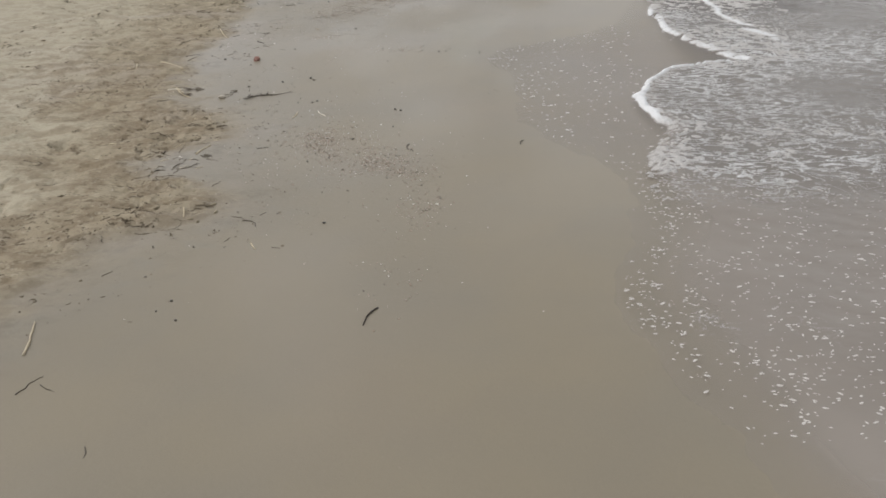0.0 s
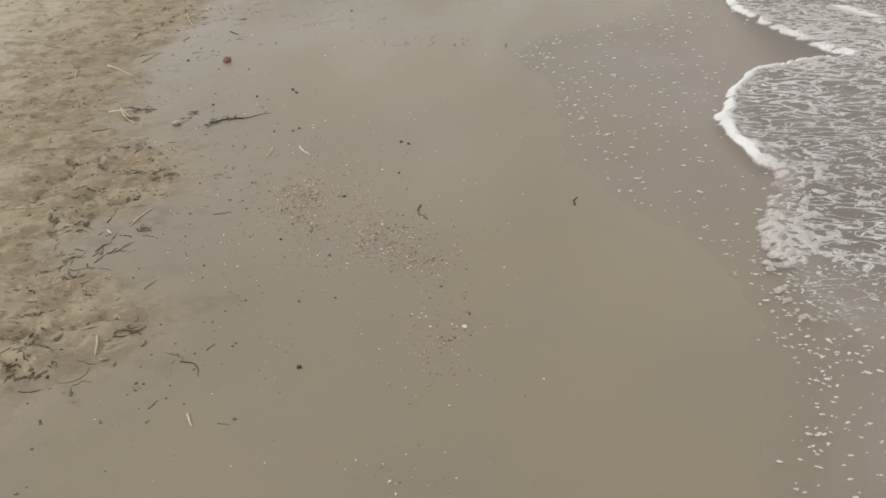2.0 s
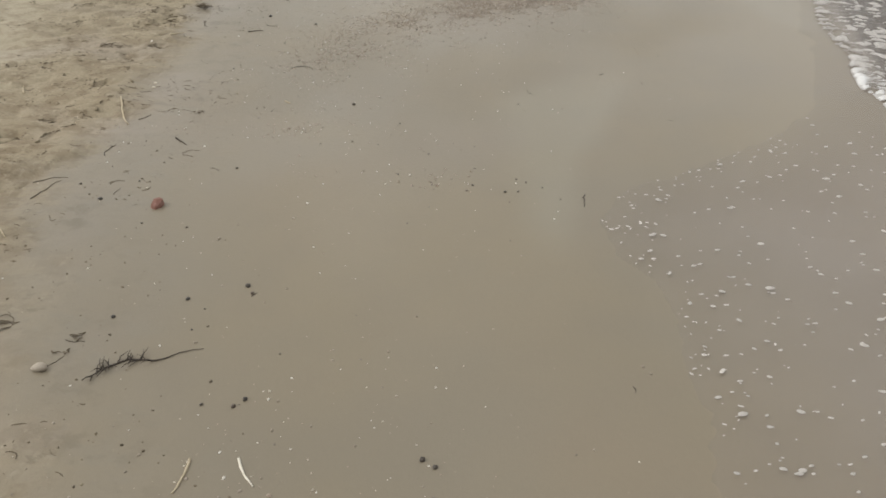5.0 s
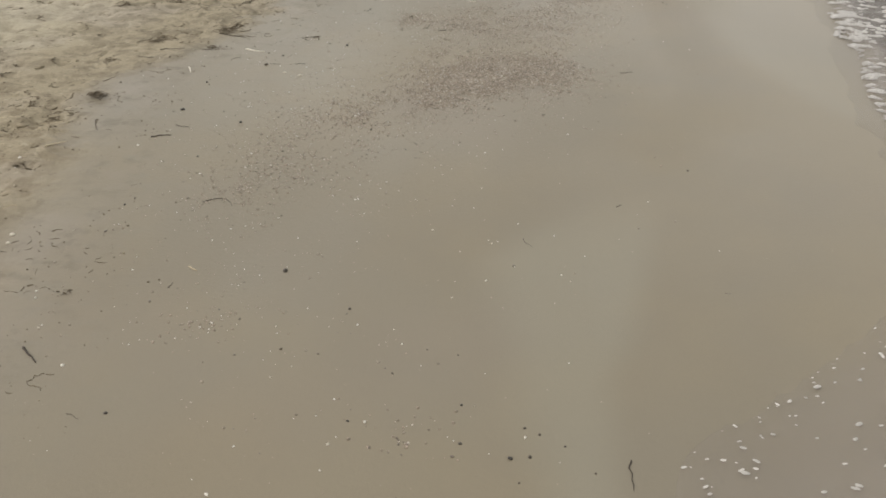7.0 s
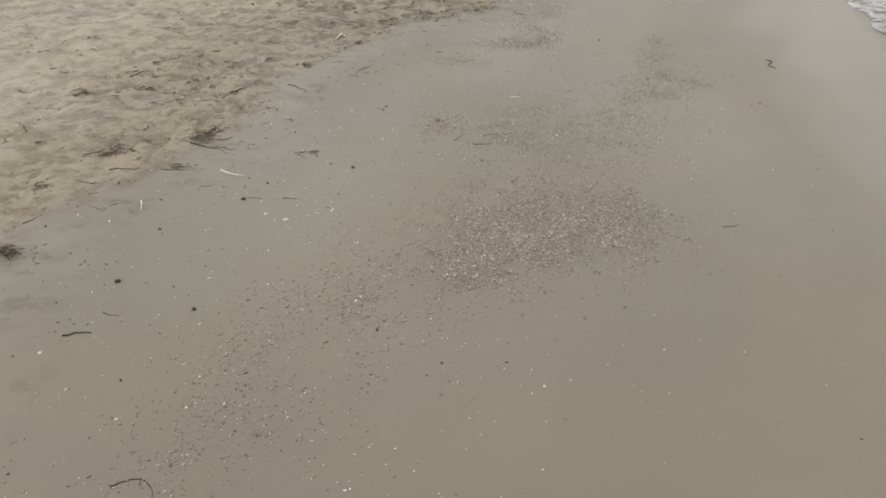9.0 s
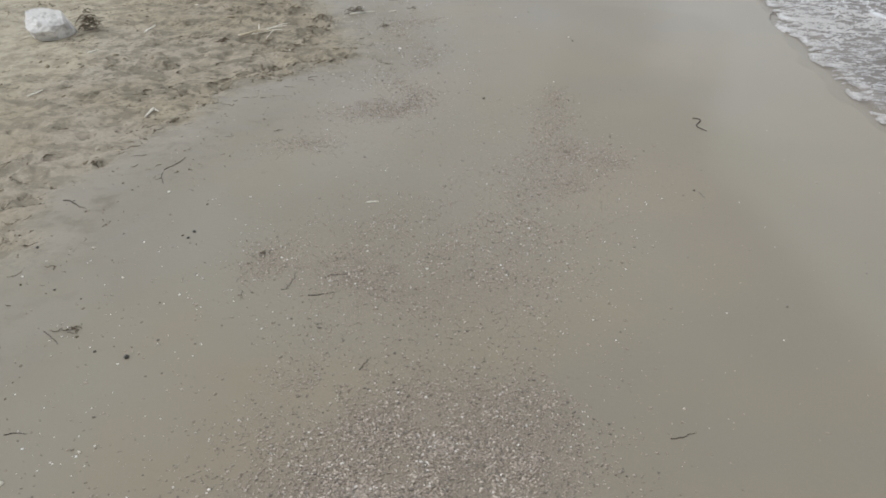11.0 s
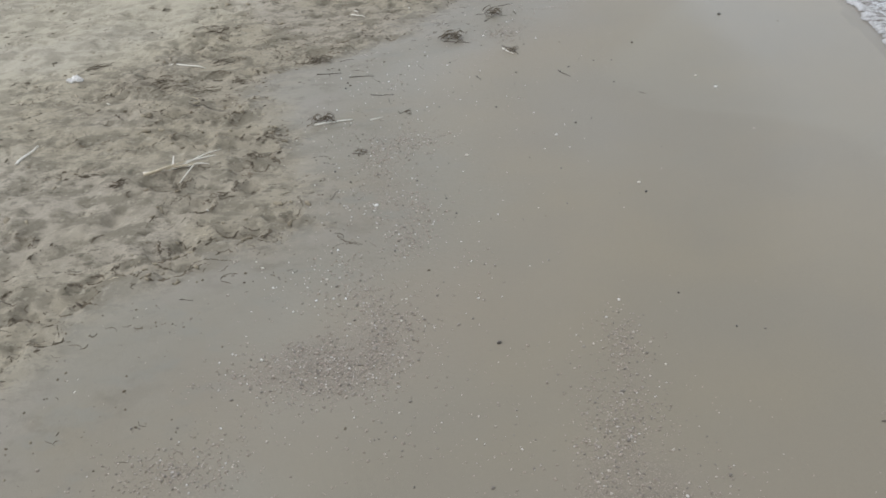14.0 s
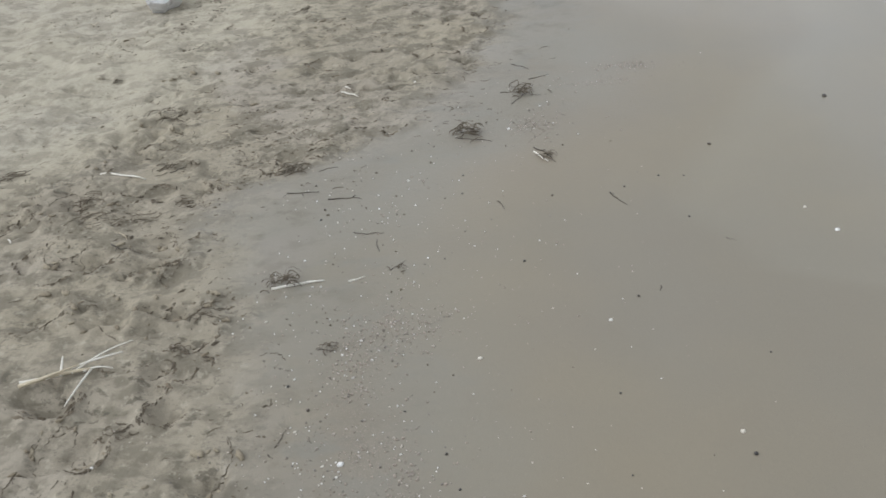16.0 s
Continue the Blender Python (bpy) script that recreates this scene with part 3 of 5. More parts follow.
def foam_lace(name, xs, ys):
    """Nets and streaks of foam on the wave, raised off the water."""
    gx, gy = np.meshgrid(xs, ys)
    z, edge, wave = water_z(gx, gy)
    wx, wy = gx + 0.04 * fbm(gx, gy, 0.16, 3, 101), gy + 0.04 * fbm(gx, gy, 0.16, 3, 103)
    u, v = 0.86 * wx - 0.5 * wy, 0.5 * wx + 0.86 * wy
    streaks = 1 - np.abs(fbm(u * 0.48, v, 0.062, 4, 111, 0.65)) * 3.4
    net = 1 - np.abs(fbm(wx * 0.7, wy, 0.070, 4, 121, 0.6)) * 3.4
    near = 1 - smooth(gy, 3.2, 4.6)
    pattern = streaks * (1 - near) + net * near
    patches = fbm(gx, gy, 0.55, 3, 131)
    silty = murk(gx, gy)
    bold = smooth(gy, 4.75, 5.15) * (1 - 0.75 * smooth(gy, 7.6, 8.4)) * (1 - 0.85 * silty) * (1 - 0.6 * smooth(gy, 6.1, 6.4) * (1 - smooth(gy, 6.8, 7.4)))
    lip = np.where(wave < 0.03, 1.0, np.exp(-((wave - 0.03) / (0.036 + 0.025 * fbm(gx, gy, 0.22, 2, 145))) ** 2)) * smooth(wave, -0.012, 0.02) * bold
    behind = np.exp(-np.maximum(wave, 0) / 0.25) * 0.18
    crest = np.exp(-((wave - 0.60 - 0.15 * fbm(gx, gy, 0.6, 2, 141)) / 0.035) ** 2) * smooth(gy, 6.2, 7.0)
    wash = np.exp(-((wave - 0.12) / 0.13) ** 2) * smooth(gy, 3.9, 4.3) * (1 - smooth(gy, 4.95, 5.3))
    fine = fbm(gx, gy, 0.024, 2, 155, 0.6)
    pattern = pattern * (1 - wash) + wash * (0.86 + 0.9 * fine)
    mask = pattern - 0.96 - 0.9 * near - 0.16 * smooth(wave, 0.3, 0.9) + 0.5 * patches + behind + 1.3 * lip + 0.7 * crest
    # on the silty backwash it is broken up into short flecks, thicker again farther out
    flecked = 1.9 * fbm(u * 0.5, v, 0.030, 3, 241, 0.6) - 0.66 + 0.42 * np.exp(-np.maximum(wave, 0) / 0.14) + 0.7 * patches + 0.45 * smooth(wave, 0.45, 0.75)
    mask = mask * (1 - silty) + silty * (flecked + 0.9 * crest)
    mask = mask - 1.5 * smooth(gx + 0.3 * fbm(gx, gy, 0.4, 3, 243), 2.75, 3.2)
    mask = np.where(wave > -0.012, np.minimum(mask, 1.2) - 1.6 * (1 - smooth(wave, -0.012, 0.022)), -1.0)
    thick = np.clip(0.35 * np.clip(mask, 0, 1) * (1 - 0.9 * wash) + lip + 0.7 * crest, 0, 1)
    height = -0.0028 + 0.010 * smooth(mask, -0.25, 0.45) + 0.010 * lip * np.clip(mask, 0, 1) * smooth(wave, -0.01, 0.04) + 0.0016 * fbm(gx, gy, 0.03, 3, 151)
    top = np.maximum.reduce((mask[:-1, :-1], mask[1:, :-1], mask[:-1, 1:], mask[1:, 1:]))
    me = sheet(name, xs, ys, z + height, top > -0.22, (("thick", thick),))
    me.materials.append(FOAM)
    return tagged(new(name, me), "white lace of sea foam on a spent wave", "foam", kind="stuff")


ground = beach()
water = sea()
foam_lace("sea_foam", np.arange(0.4, 3.4, 0.0058), np.arange(2.2, 9.5, 0.0062))
foam_lace("sea_foam", np.arange(1.7, 3.3, 0.0085), np.arange(9.5, 15.6, 0.009))


# ---- parts and small shapes ----
def part(name, bm, material, parent=None, label=""):
    me = bpy.data.meshes.new(name)
    bm.to_mesh(me)
    bm.free()
    for p in me.polygons:
        p.use_smooth = True
    me.materials.append(material)
    ob = new(name, me)
    if parent is not None:
        ob.parent = parent
    if label:
        ob["label"] = label
    return ob


def tube(bm, points, radii, sides=6):
    """A tapered stem through points; its ends are closed."""
    rings = []
    for i, (p, r) in enumerate(zip(points, radii)):
        a, b = points[max(i - 1, 0)], points[min(i + 1, len(points) - 1)]
        d = (Vector(b) - Vector(a)).normalized()
        side = d.cross(Vector((0, 0, 1)))
        side = side.normalized() if side.length > 1e-4 else Vector((1, 0, 0))
        up = side.cross(d)
        rings.append([bm.verts.new(Vector(p) + r * (math.cos(k) * side + math.sin(k) * up)) for k in (2 * math.pi * j / sides for j in range(sides))])
    for one, two in zip(rings, rings[1:]):
        for j in range(sides):
            bm.faces.new((one[j], one[(j + 1) % sides], two[(j + 1) % sides], two[j]))
    bm.faces.new(rings[0][::-1])
    bm.faces.new(rings[-1])


def stem_points(length, bend, kink, rng, steps=9, lift=0.0):
    points, s, start = [], -0.5, 6 * rng.random()
    for i in range(steps):
        s = i / (steps - 1) - 0.5
        off = bend * (0.25 - s * s) * 4 * length + kink * length * (math.sin(7 * s + start) + 0.6 * math.sin(17 * s + 2 * start))
        points.append(Vector((s * length, off, lift * (0.25 - s * s) * 4)))
    return points


rng = random.Random(7)
def lay(ob, x, y, heading, sink=0.0, tilt=True):
    z = float(ground_z(x, y))
    d = 0.02
    nx = -(float(ground_z(x + d, y)) - float(ground_z(x - d, y))) / (2 * d)
    ny = -(float(ground_z(x, y + d)) - float(ground_z(x, y - d))) / (2 * d)
    up = Vector((nx, ny, 1)).normalized() if tilt else Vector((0, 0, 1))
    ob.matrix_world = Matrix.Translation((x, y, z + sink)) @ up.to_track_quat("Z", "Y").to_matrix().to_4x4() @ Matrix.Rotation(radians(heading), 4, "Z") @ Matrix.Diagonal((*ob.scale, 1))
    return ob


def drape(points, x, y, heading, radius):
    """Lets a stem lie on the sand along its length."""
    c, s = math.cos(radians(heading)), math.sin(radians(heading))
    z0 = float(ground_z(x, y))
    hs = [float(ground_z(x + c * p.x - s * p.y, y + s * p.x + c * p.y)) - z0 for p in points]
    return [Vector((p.x, p.y, p.z + 0.75 * h + 0.25 * max(hs) + radius * 0.55)) for p, h in zip(points, hs)]


def twig(x, y, length, heading, bend=None, thick=0.0):
    r = thick or min(0.0024, 0.0009 + 0.010 * length) * rng.uniform(0.75, 1.15)
    bend = rng.uniform(-0.09, 0.09) if bend is None else bend
    points = drape(stem_points(length, bend, rng.uniform(0.01, 0.045), rng, 12), x, y, heading, r)
    bm, side = bmesh.new(), None
    tube(bm, points, [r * (1.0 - 0.65 * i / 11) * rng.uniform(0.75, 1.2) for i in range(12)])
    if length > 0.10 and rng.random() < 0.4:
        i = rng.choice((3, 5, 8))
        out = Vector((0.35, rng.choice((-1, 1)) * 0.7, 0.15)).normalized() * length * rng.uniform(0.10, 0.28)
        side = bmesh.new()
        tube(side, [points[i], points[i] + 0.5 * out, points[i] + out - Vector((0, 0, 0.15 * out.length))], [0.6 * r, 0.5 * r, 0.3 * r], 5)
    dry = float(looseness(np.array(x), np.array(y))) > 0.5
    ob = part("twig", bm, TWIG)
    if side is not None:
        part("side_twig", side, TWIG, ob)
    ob.matrix_world = pose(x, y, float(ground_z(x, y)), 0, 0, heading)
    return tagged(ob, "dark twig lying in loose sand" if dry else "thin dark waterlogged twig on wet sand", "twig", "twigs on the beach")


def reed(x, y, length, heading, white=False, wide=1.0):
    r = min(0.0040, 0.0027 + 0.006 * length) * wide
    points = drape(stem_points(length, rng.uniform(-0.06, 0.06), 0.008, rng, 8), x, y, heading, r)
    # a reed is stiff: it bridges the hollows
    n = len(points) - 1
    rise = max(p.z - points[0].z - (points[n].z - points[0].z) * i / n for i, p in enumerate(points))
    for i, p in enumerate(points[1:n]):
        p.z = 0.25 * p.z + 0.75 * (points[0].z + (points[n].z - points[0].z) * (i + 1) / n + 0.6 * rise)
    bm = bmesh.new()
    tube(bm, points, [r * (1.0 - 0.45 * i / 7) * (1.22 if i in (2, 5) else 1.0) for i in range(8)], 7)
    ob = part("reed", bm, PALE if white else STRAW)
    ob.matrix_world = pose(x, y, float(ground_z(x, y)), 0, 0, heading)
    return tagged(ob, "white bleached piece of reed on sand" if white else "pale dry straw-coloured reed stem on sand", "reed", "reed stems on the beach")


def stone_mesh(name, seed, flat, rough, material, levels=2):
    r = random.Random(seed)
    bm = bmesh.new()
    bmesh.ops.create_icosphere(bm, subdivisions=levels, radius=0.5)
    shift = Vector((r.uniform(0, 50), r.uniform(0, 50), r.uniform(0, 50)))
    for v in bm.verts:
        v.co *= 1 + rough * noise.noise(v.co * 2.2 + shift) + 0.4 * rough * noise.noise(v.co * 6 + shift)
        v.co.z *= flat
        v.co.y *= 0.8
    me = bpy.data.meshes.new(name)
    bm.to_mesh(me)
    bm.free()
    for p in me.polygons:
        p.use_smooth = True
    me.materials.append(material)
    return me


def shell_mesh(seed, ribs):
    """Half of a small cockle: a ribbed dome, hollow below, with a beak."""
    bm = bmesh.new()
    rings, sides = 5, 14
    outer = []
    for i in range(rings + 1):
        a = (i / rings) * math.pi / 2
        row = []
        for j in range(sides):
            th = 2 * math.pi * j / sides
            rr = math.sin(a) * (0.5 + 0.03 * math.cos(ribs * th)) * (1 + 0.12 * math.cos(th))
            row.append(bm.verts.new((rr * math.cos(th), rr * math.sin(th) * 0.85, 0.30 * math.cos(a))))
        outer.append(row)
    for one, two in zip(outer, outer[1:]):
        for j in range(sides):
            bm.faces.new((one[j], two[j], two[(j + 1) % sides], one[(j + 1) % sides]))
    inner = [bm.verts.new(v.co * 0.86) for v in outer[-1]]
    for j in range(sides):
        bm.faces.new((outer[-1][j], inner[j], inner[(j + 1) % sides], outer[-1][(j + 1) % sides]))
    bmesh.ops.remove_doubles(bm, verts=bm.verts, dist=0.004)
    me = bpy.data.meshes.new("shell")
    bm.to_mesh(me)
    bm.free()
    for p in me.polygons:
        p.use_smooth = True
    me.materials.append(SHELL)
    return me


PEBBLES = [stone_mesh("pebble", 40 + i, 0.62, 0.35, DARK_STONE) for i in range(5)]
PALE_STONE = stone_mesh("pale_pebble", 55, 0.5, 0.2, PALE_ROCK)
CHIPS = [stone_mesh("shell_fragment", 60 + i, 0.45, 0.8, SHELL, 1) for i in range(4)]
COCKLES = [shell_mesh(i, 9 + i) for i in range(2)]


def pebble(x, y, size):
    ob = new("pebble", rng.choice(PEBBLES))
    s = size * 0.82
    ob.scale = (s, s, s)
    lay(ob, x, y, rng.uniform(0, 360), 0.12 * s)
    return tagged(ob, "small dark rounded pebble half sunk in sand", "pebble", "pebbles on the beach")


def pale_pebble(x, y, size):
    ob = new("pale_pebble", PALE_STONE)
    ob.scale = (size, 0.75 * size, size)
    lay(ob, x, y, 10, 0.18 * size)
    return tagged(ob, "smooth pale sand-coloured pebble half sunk in sand", "pebble", "pebbles on the beach")


def white_stone(x, y, size):
    ob = new("white_stone", stone_mesh("white_stone", 93, 0.62, 0.75, WHITE_STONE, 4))
    ob.scale = (size, size, size)
    lay(ob, x, y, 35, 0.05 * size)
    return tagged(ob, "rough white pitted stone on loose trodden sand", "stone")


def shell(x, y, size):
    whole = 0.013 < size < 0.03
    ob = new("shell" if whole else "shell_fragment", rng.choice(COCKLES if whole else CHIPS))
    s = size * (0.85 if whole else 0.78 if size < 0.03 else 1.15)
    ob.scale = (s, s, s)
    lay(ob, x, y, rng.uniform(0, 360), 0.0 if whole else 0.1 * s)
    return tagged(ob, "small white ribbed seashell on wet sand" if whole else "tiny white fragment of broken seashell", "seashell", "shells on the beach")


def weed_clump(x, y, size, strands, label="tangle of dark dried seaweed and rootlets on sand", mound=0.05):
    """A heap of thin crooked strands."""
    heap = tagged(new("seaweed_clump"), label, "seaweed", "seaweed clumps")
    heap.matrix_world = pose(x, y, float(ground_z(x, y)))
    lean, run, drift = rng.uniform(-25, 25), [], Vector((0, 0))
    for _ in range(4):
        run.append(drift.copy())
        drift += Vector((rng.uniform(-0.22, 0.22), rng.uniform(-0.14, 0.14))) * size
    for _ in range(strands if mound > 0.1 else int(0.6 * strands)):
        bm = bmesh.new()
        at = run[0] if mound > 0.1 else rng.choice(run)
        cx, cy = at.x + rng.gauss(0, 0.18) * size, at.y + rng.gauss(0, 0.12) * size
        l, h = size * rng.uniform(0.10, 0.42), rng.gauss(lean, 38)
        base = float(ground_z(x + cx, y + cy)) - float(ground_z(x, y))
        top = mound * size * rng.random() * math.exp(-((cx * cx + cy * cy) / (0.3 * size) ** 2))
        c, s = math.cos(radians(h)), math.sin(radians(h))
        pts = stem_points(l, rng.uniform(-0.40, 0.40), 0.05, rng, 7, rng.uniform(0, 0.45 if mound > 0.1 else 0.10) * l)
        pts = [Vector((cx + c * p.x - s * p.y, cy + s * p.x + c * p.y, base + top + p.z + 0.002)) for p in pts]
        w = rng.uniform(0.0008, 0.0022)
        tube(bm, pts, [0.7 * w, w, w, w, 0.9 * w, 0.8 * w, 0.5 * w], 4)
        part("strand", bm, WEED, heap)
    return heap


def curl(x, y, radius, start, sweep):
    """A dark strand that lies in part of a ring, crooked and of uneven width; draws seaweed and also shaded cracks at
    footprint edges.
    """
    steps = max(6, int(radius * abs(radians(sweep)) / 0.007))
    bm, points, widths = bmesh.new(), [], []
    w = rng.uniform(0.0010, 0.0018)
    mx = x + radius * math.cos(radians(start + 0.5 * sweep))
    my = y + radius * math.sin(radians(start + 0.5 * sweep))
    z0 = float(ground_z(mx, my))
    for i in range(steps + 1):
        a = radians(start + sweep * i / steps)
        r = radius + rng.gauss(0, 0.0035)
        px, py = x + r * math.cos(a), y + r * math.sin(a)
        points.append(Vector((px - mx, py - my, float(ground_z(px, py)) - z0 + 0.3 * w)))
        widths.append(w * rng.uniform(0.4, 1.5) * (1 - 0.6 * abs(2 * i / steps - 1) ** 3))
        # it is broken here and there
        if len(points) > 1 and (i == steps or (len(points) > 3 and rng.random() < 0.25)):
            tube(bm, points, widths, 5)
            points, widths = [], []
    ob = part("seaweed_strand", bm, WEED)
    ob.matrix_world = pose(mx, my, z0)
    return tagged(ob, "curled dark line of seaweed and shaded footprint crack in sand", "seaweed", "seaweed strands")


def brick_fragment(x, y):
    bm = bmesh.new()
    foot = ((-0.033, -0.016), (-0.006, -0.026), (0.026, -0.019), (0.033, 0.010), (0.006, 0.025), (-0.026, 0.016))
    low = [bm.verts.new((a, b, -0.008)) for a, b in foot]
    top = [bm.verts.new((a * 0.86 + 0.002, b * 0.80, h)) for (a, b), h in zip(foot, (0.012, 0.017, 0.023, 0.021, 0.024, 0.015))]
    ridge = bm.verts.new((0.006, 0.001, 0.026))
    bm.faces.new(low[::-1])
    for i in range(6):
        bm.faces.new((top[i], top[(i + 1) % 6], ridge))
        bm.faces.new((low[i], low[(i + 1) % 6], top[(i + 1) % 6], top[i]))
    bmesh.ops.bevel(bm, geom=bm.edges[:], offset=0.0012, segments=1, affect="EDGES")
    ob = part("brick_fragment", bm, BRICK)
    for p in ob.data.polygons:
        p.use_smooth = False
    ob.matrix_world = pose(x, y, float(ground_z(x, y)) + 0.004, 6, -4, 70) @ Matrix.Diagonal((0.82, 0.82, 0.82, 1.0))
    return tagged(ob, "worn red fragment of brick lying on wet sand", "brick fragment")


def boulder(x, y, size, seed, heading):
    r = random.Random(seed)
    bm = bmesh.new()
    bmesh.ops.create_icosphere(bm, subdivisions=5, radius=0.5)
    cuts = [(Vector((r.uniform(-1, 1), r.uniform(-1, 1), r.uniform(-0.35, 0.6))).normalized(), r.uniform(0.24, 0.38)) for _ in range(13)]
    cuts += [(Vector((0.15, -0.35, 1)).normalized(), 0.24), (Vector((-0.15, -1.0, -0.55)).normalized(), 0.27), (Vector((0.75, -0.6, -0.35)).normalized(), 0.31), (Vector((-0.9, -0.3, -0.45)).normalized(), 0.30), (Vector((0.1, -1.0, 0.25)).normalized(), 0.33)]
    for v in bm.verts:
        for n, d in cuts:
            over = v.co.dot(n) - d
            if over > 0:
                v.co -= 0.98 * over * n
        v.co *= 1 + 0.05 * noise.noise(v.co * 5 + Vector((seed, 0, 0))) + 0.05 * noise.noise(v.co * 13) + 0.03 * noise.noise(v.co * 31)
        v.co.z *= 0.64
        v.co.y *= 0.78
    bmesh.ops.scale(bm, vec=(size, size, size), verts=bm.verts)
    ob = part("rock", bm, ROCK)
    for p in ob.data.polygons:
        p.use_smooth = False
    ob.matrix_world = pose(x, y, float(ground_z(x, y)) + 0.17 * size, 4, 5, heading)
    return tagged(ob, "pale grey angular rock bedded in loose sand", "rock")


def branched_reed(x, y, heading):
    """A dry reed with side stems and a leaf."""
    ob = tagged(new("branched_reed"), "pale dry reed with broken side stems on loose sand", "reed")
    ob.matrix_world = pose(x, y, float(ground_z(x, y)), 0, 0, heading)

    def run(name, a, b, r0, r1, bow):
        bm = bmesh.new()
        a, b = Vector(a), Vector(b)
        pts = [a.lerp(b, i / 7) + Vector((0, bow * math.sin(math.pi * i / 7), 0.004 * math.sin(math.pi * i / 7))) for i in range(8)]
        tube(bm, pts, [r0 + (r1 - r0) * i / 7 for i in range(8)], 6)
        part(name, bm, PALE if name == "side_stem" else STRAW, ob)

    run("stem", (-0.14, -0.016, 0.009), (0.05, 0.012, 0.014), 0.0058, 0.0040, 0.004)
    run("side_stem", (-0.07, -0.006, 0.014), (0.13, 0.060, 0.020), 0.0040, 0.0018, 0.004)
    run("side_stem", (0.0, 0.004, 0.014), (0.15, 0.100, 0.024), 0.0030, 0.0014, 0.012)
    run("side_stem", (0.05, 0.012, 0.012), (0.010, -0.12, 0.006), 0.0032, 0.0016, -0.006)
    run("side_stem", (-0.03, 0.0, 0.012), (-0.025, 0.045, 0.045), 0.0046, 0.0020, 0.008)
    run("side_stem", (0.03, 0.008, 0.013), (0.11, 0.006, 0.010), 0.0032, 0.0014, 0.006)
    run("leaf", (-0.09, -0.010, 0.016), (0.02, 0.022, 0.026), 0.0052, 0.0016, -0.006)
    return ob


def driftwood_branch(x, y, heading):
    """A thin branch whose thick end bristles with short side shoots."""
    r = random.Random(31)
    bm = bmesh.new()
    way = [(-0.155, -0.030), (-0.125, -0.006), (-0.085, 0.006), (-0.05, 0.016), (-0.01, 0.004), (0.03, -0.010), (0.06, -0.008), (0.10, 0.006), (0.14, 0.008), (0.175, 0.004)]
    points = drape([Vector((a, b, 0)) for a, b in ((0.88 * a, b) for a, b in way)], x, y, heading, 0.004)
    tube(bm, points, [0.0010, 0.0019, 0.0025, 0.0026, 0.0024, 0.0021, 0.0016, 0.0012, 0.0009, 0.0006], 7)
    ob = part("driftwood_branch", bm, TWIG)
    for _ in range(32):
        i = r.randrange(1, 6)
        start = points[i].lerp(points[i - 1], r.random())
        out = Vector((r.uniform(-0.9, 0.5), r.choice((-1.0, 1.0)) * r.uniform(0.35, 1.0), r.uniform(0.02, 0.35))).normalized() * r.uniform(0.014, 0.050)
        bend = Vector((r.uniform(-0.2, 0.2), r.uniform(-0.2, 0.2), 0.1)) * out.length
        shoot = bmesh.new()
        tube(shoot, [start, start + 0.5 * out + bend, start + out], [0.0017, 0.0013, 0.0006], 5)
        part("side_shoot", shoot, TWIG, ob)
    ob.matrix_world = pose(x, y, float(ground_z(x, y)), 0, 0, heading)
    return tagged(ob, "dark driftwood branch with bristling side shoots on wet sand", "driftwood")


def crooked_twig(x, y, size, heading):
    """A thin root bent like a Z."""
    bm = bmesh.new()
    way = [(-0.09, 0.49), (0.03, 0.48), (0.11, 0.39), (0.1, 0.28), (-0.05, 0.08), (-0.13, -0.05), (-0.12, -0.21), (0.06, -0.49)]
    pts = drape([Vector((a * size, b * size, 0)) for a, b in way], x, y, heading, 0.003)
    tube(bm, pts, [0.0012, 0.0018, 0.0021, 0.0022, 0.0022, 0.0021, 0.0019, 0.0012])
    ob = part("crooked_root", bm, TWIG)
    ob.matrix_world = pose(x, y, float(ground_z(x, y)), 0, 0, heading)
    return tagged(ob, "thin dark root bent in a zigzag on wet sand", "root")


# ---- loose things, from the near end of the beach to the far end ----
brick_fragment(-1.010, 6.342)
boulder(-1.93, 12.70, 0.38, 3, 20)
boulder(-1.47, 15.90, 0.40, 8, 75)
branched_reed(-0.66, 12.56, 8)
crooked_twig(1.413, 11.01, 0.14, 0)
driftwood_branch(-0.705, 5.500, 22)
pale_pebble(-0.969, 5.440, 0.045)
weed_clump(-1.73, 12.80, 0.19, 140, "dark heap of dried seaweed beside a pale rock", 0.65)
twig(0.278, 2.993, 0.112, -105, -0.08, 0.0040)
twig(-0.568, 2.581, 0.064, -28)
twig(-0.336, 2.317, 0.045, -68)
twig(0.231, 4.575, 0.112, -69, -0.10, 0.0030)
twig(0.765, 4.650, 0.060, 78, 0.12, 0.0030)
twig(-0.693, 3.258, 0.048, 62)
twig(-0.146, 3.477, 0.035, -14)
twig(-0.280, 3.791, 0.037, 64)
twig(-1.458, 5.176, 0.090, 10)
twig(-0.840, 4.155, 0.089, -26)
twig(-1.472, 6.439, 0.156, 75)
twig(-0.934, 5.565, 0.058, 0)
twig(-0.951, 5.472, 0.067, 56)
twig(-0.889, 4.560, 0.105, 95)
twig(-0.342, 3.483, 0.015, 65)
twig(-0.832, 3.522, 0.044, 113)
twig(-0.697, 3.589, 0.065, 11)
twig(-0.351, 3.545, 0.036, 70)
twig(-0.845, 3.731, 0.053, 68)
twig(-0.573, 4.103, 0.063, 74)
twig(-1.267, 5.352, 0.105, 13)
twig(-1.130, 6.890, 0.095, -44, 0.01, 0.0042)
twig(0.887, 4.744, 0.024, -101)
twig(-1.500, 6.516, 0.124, 20)
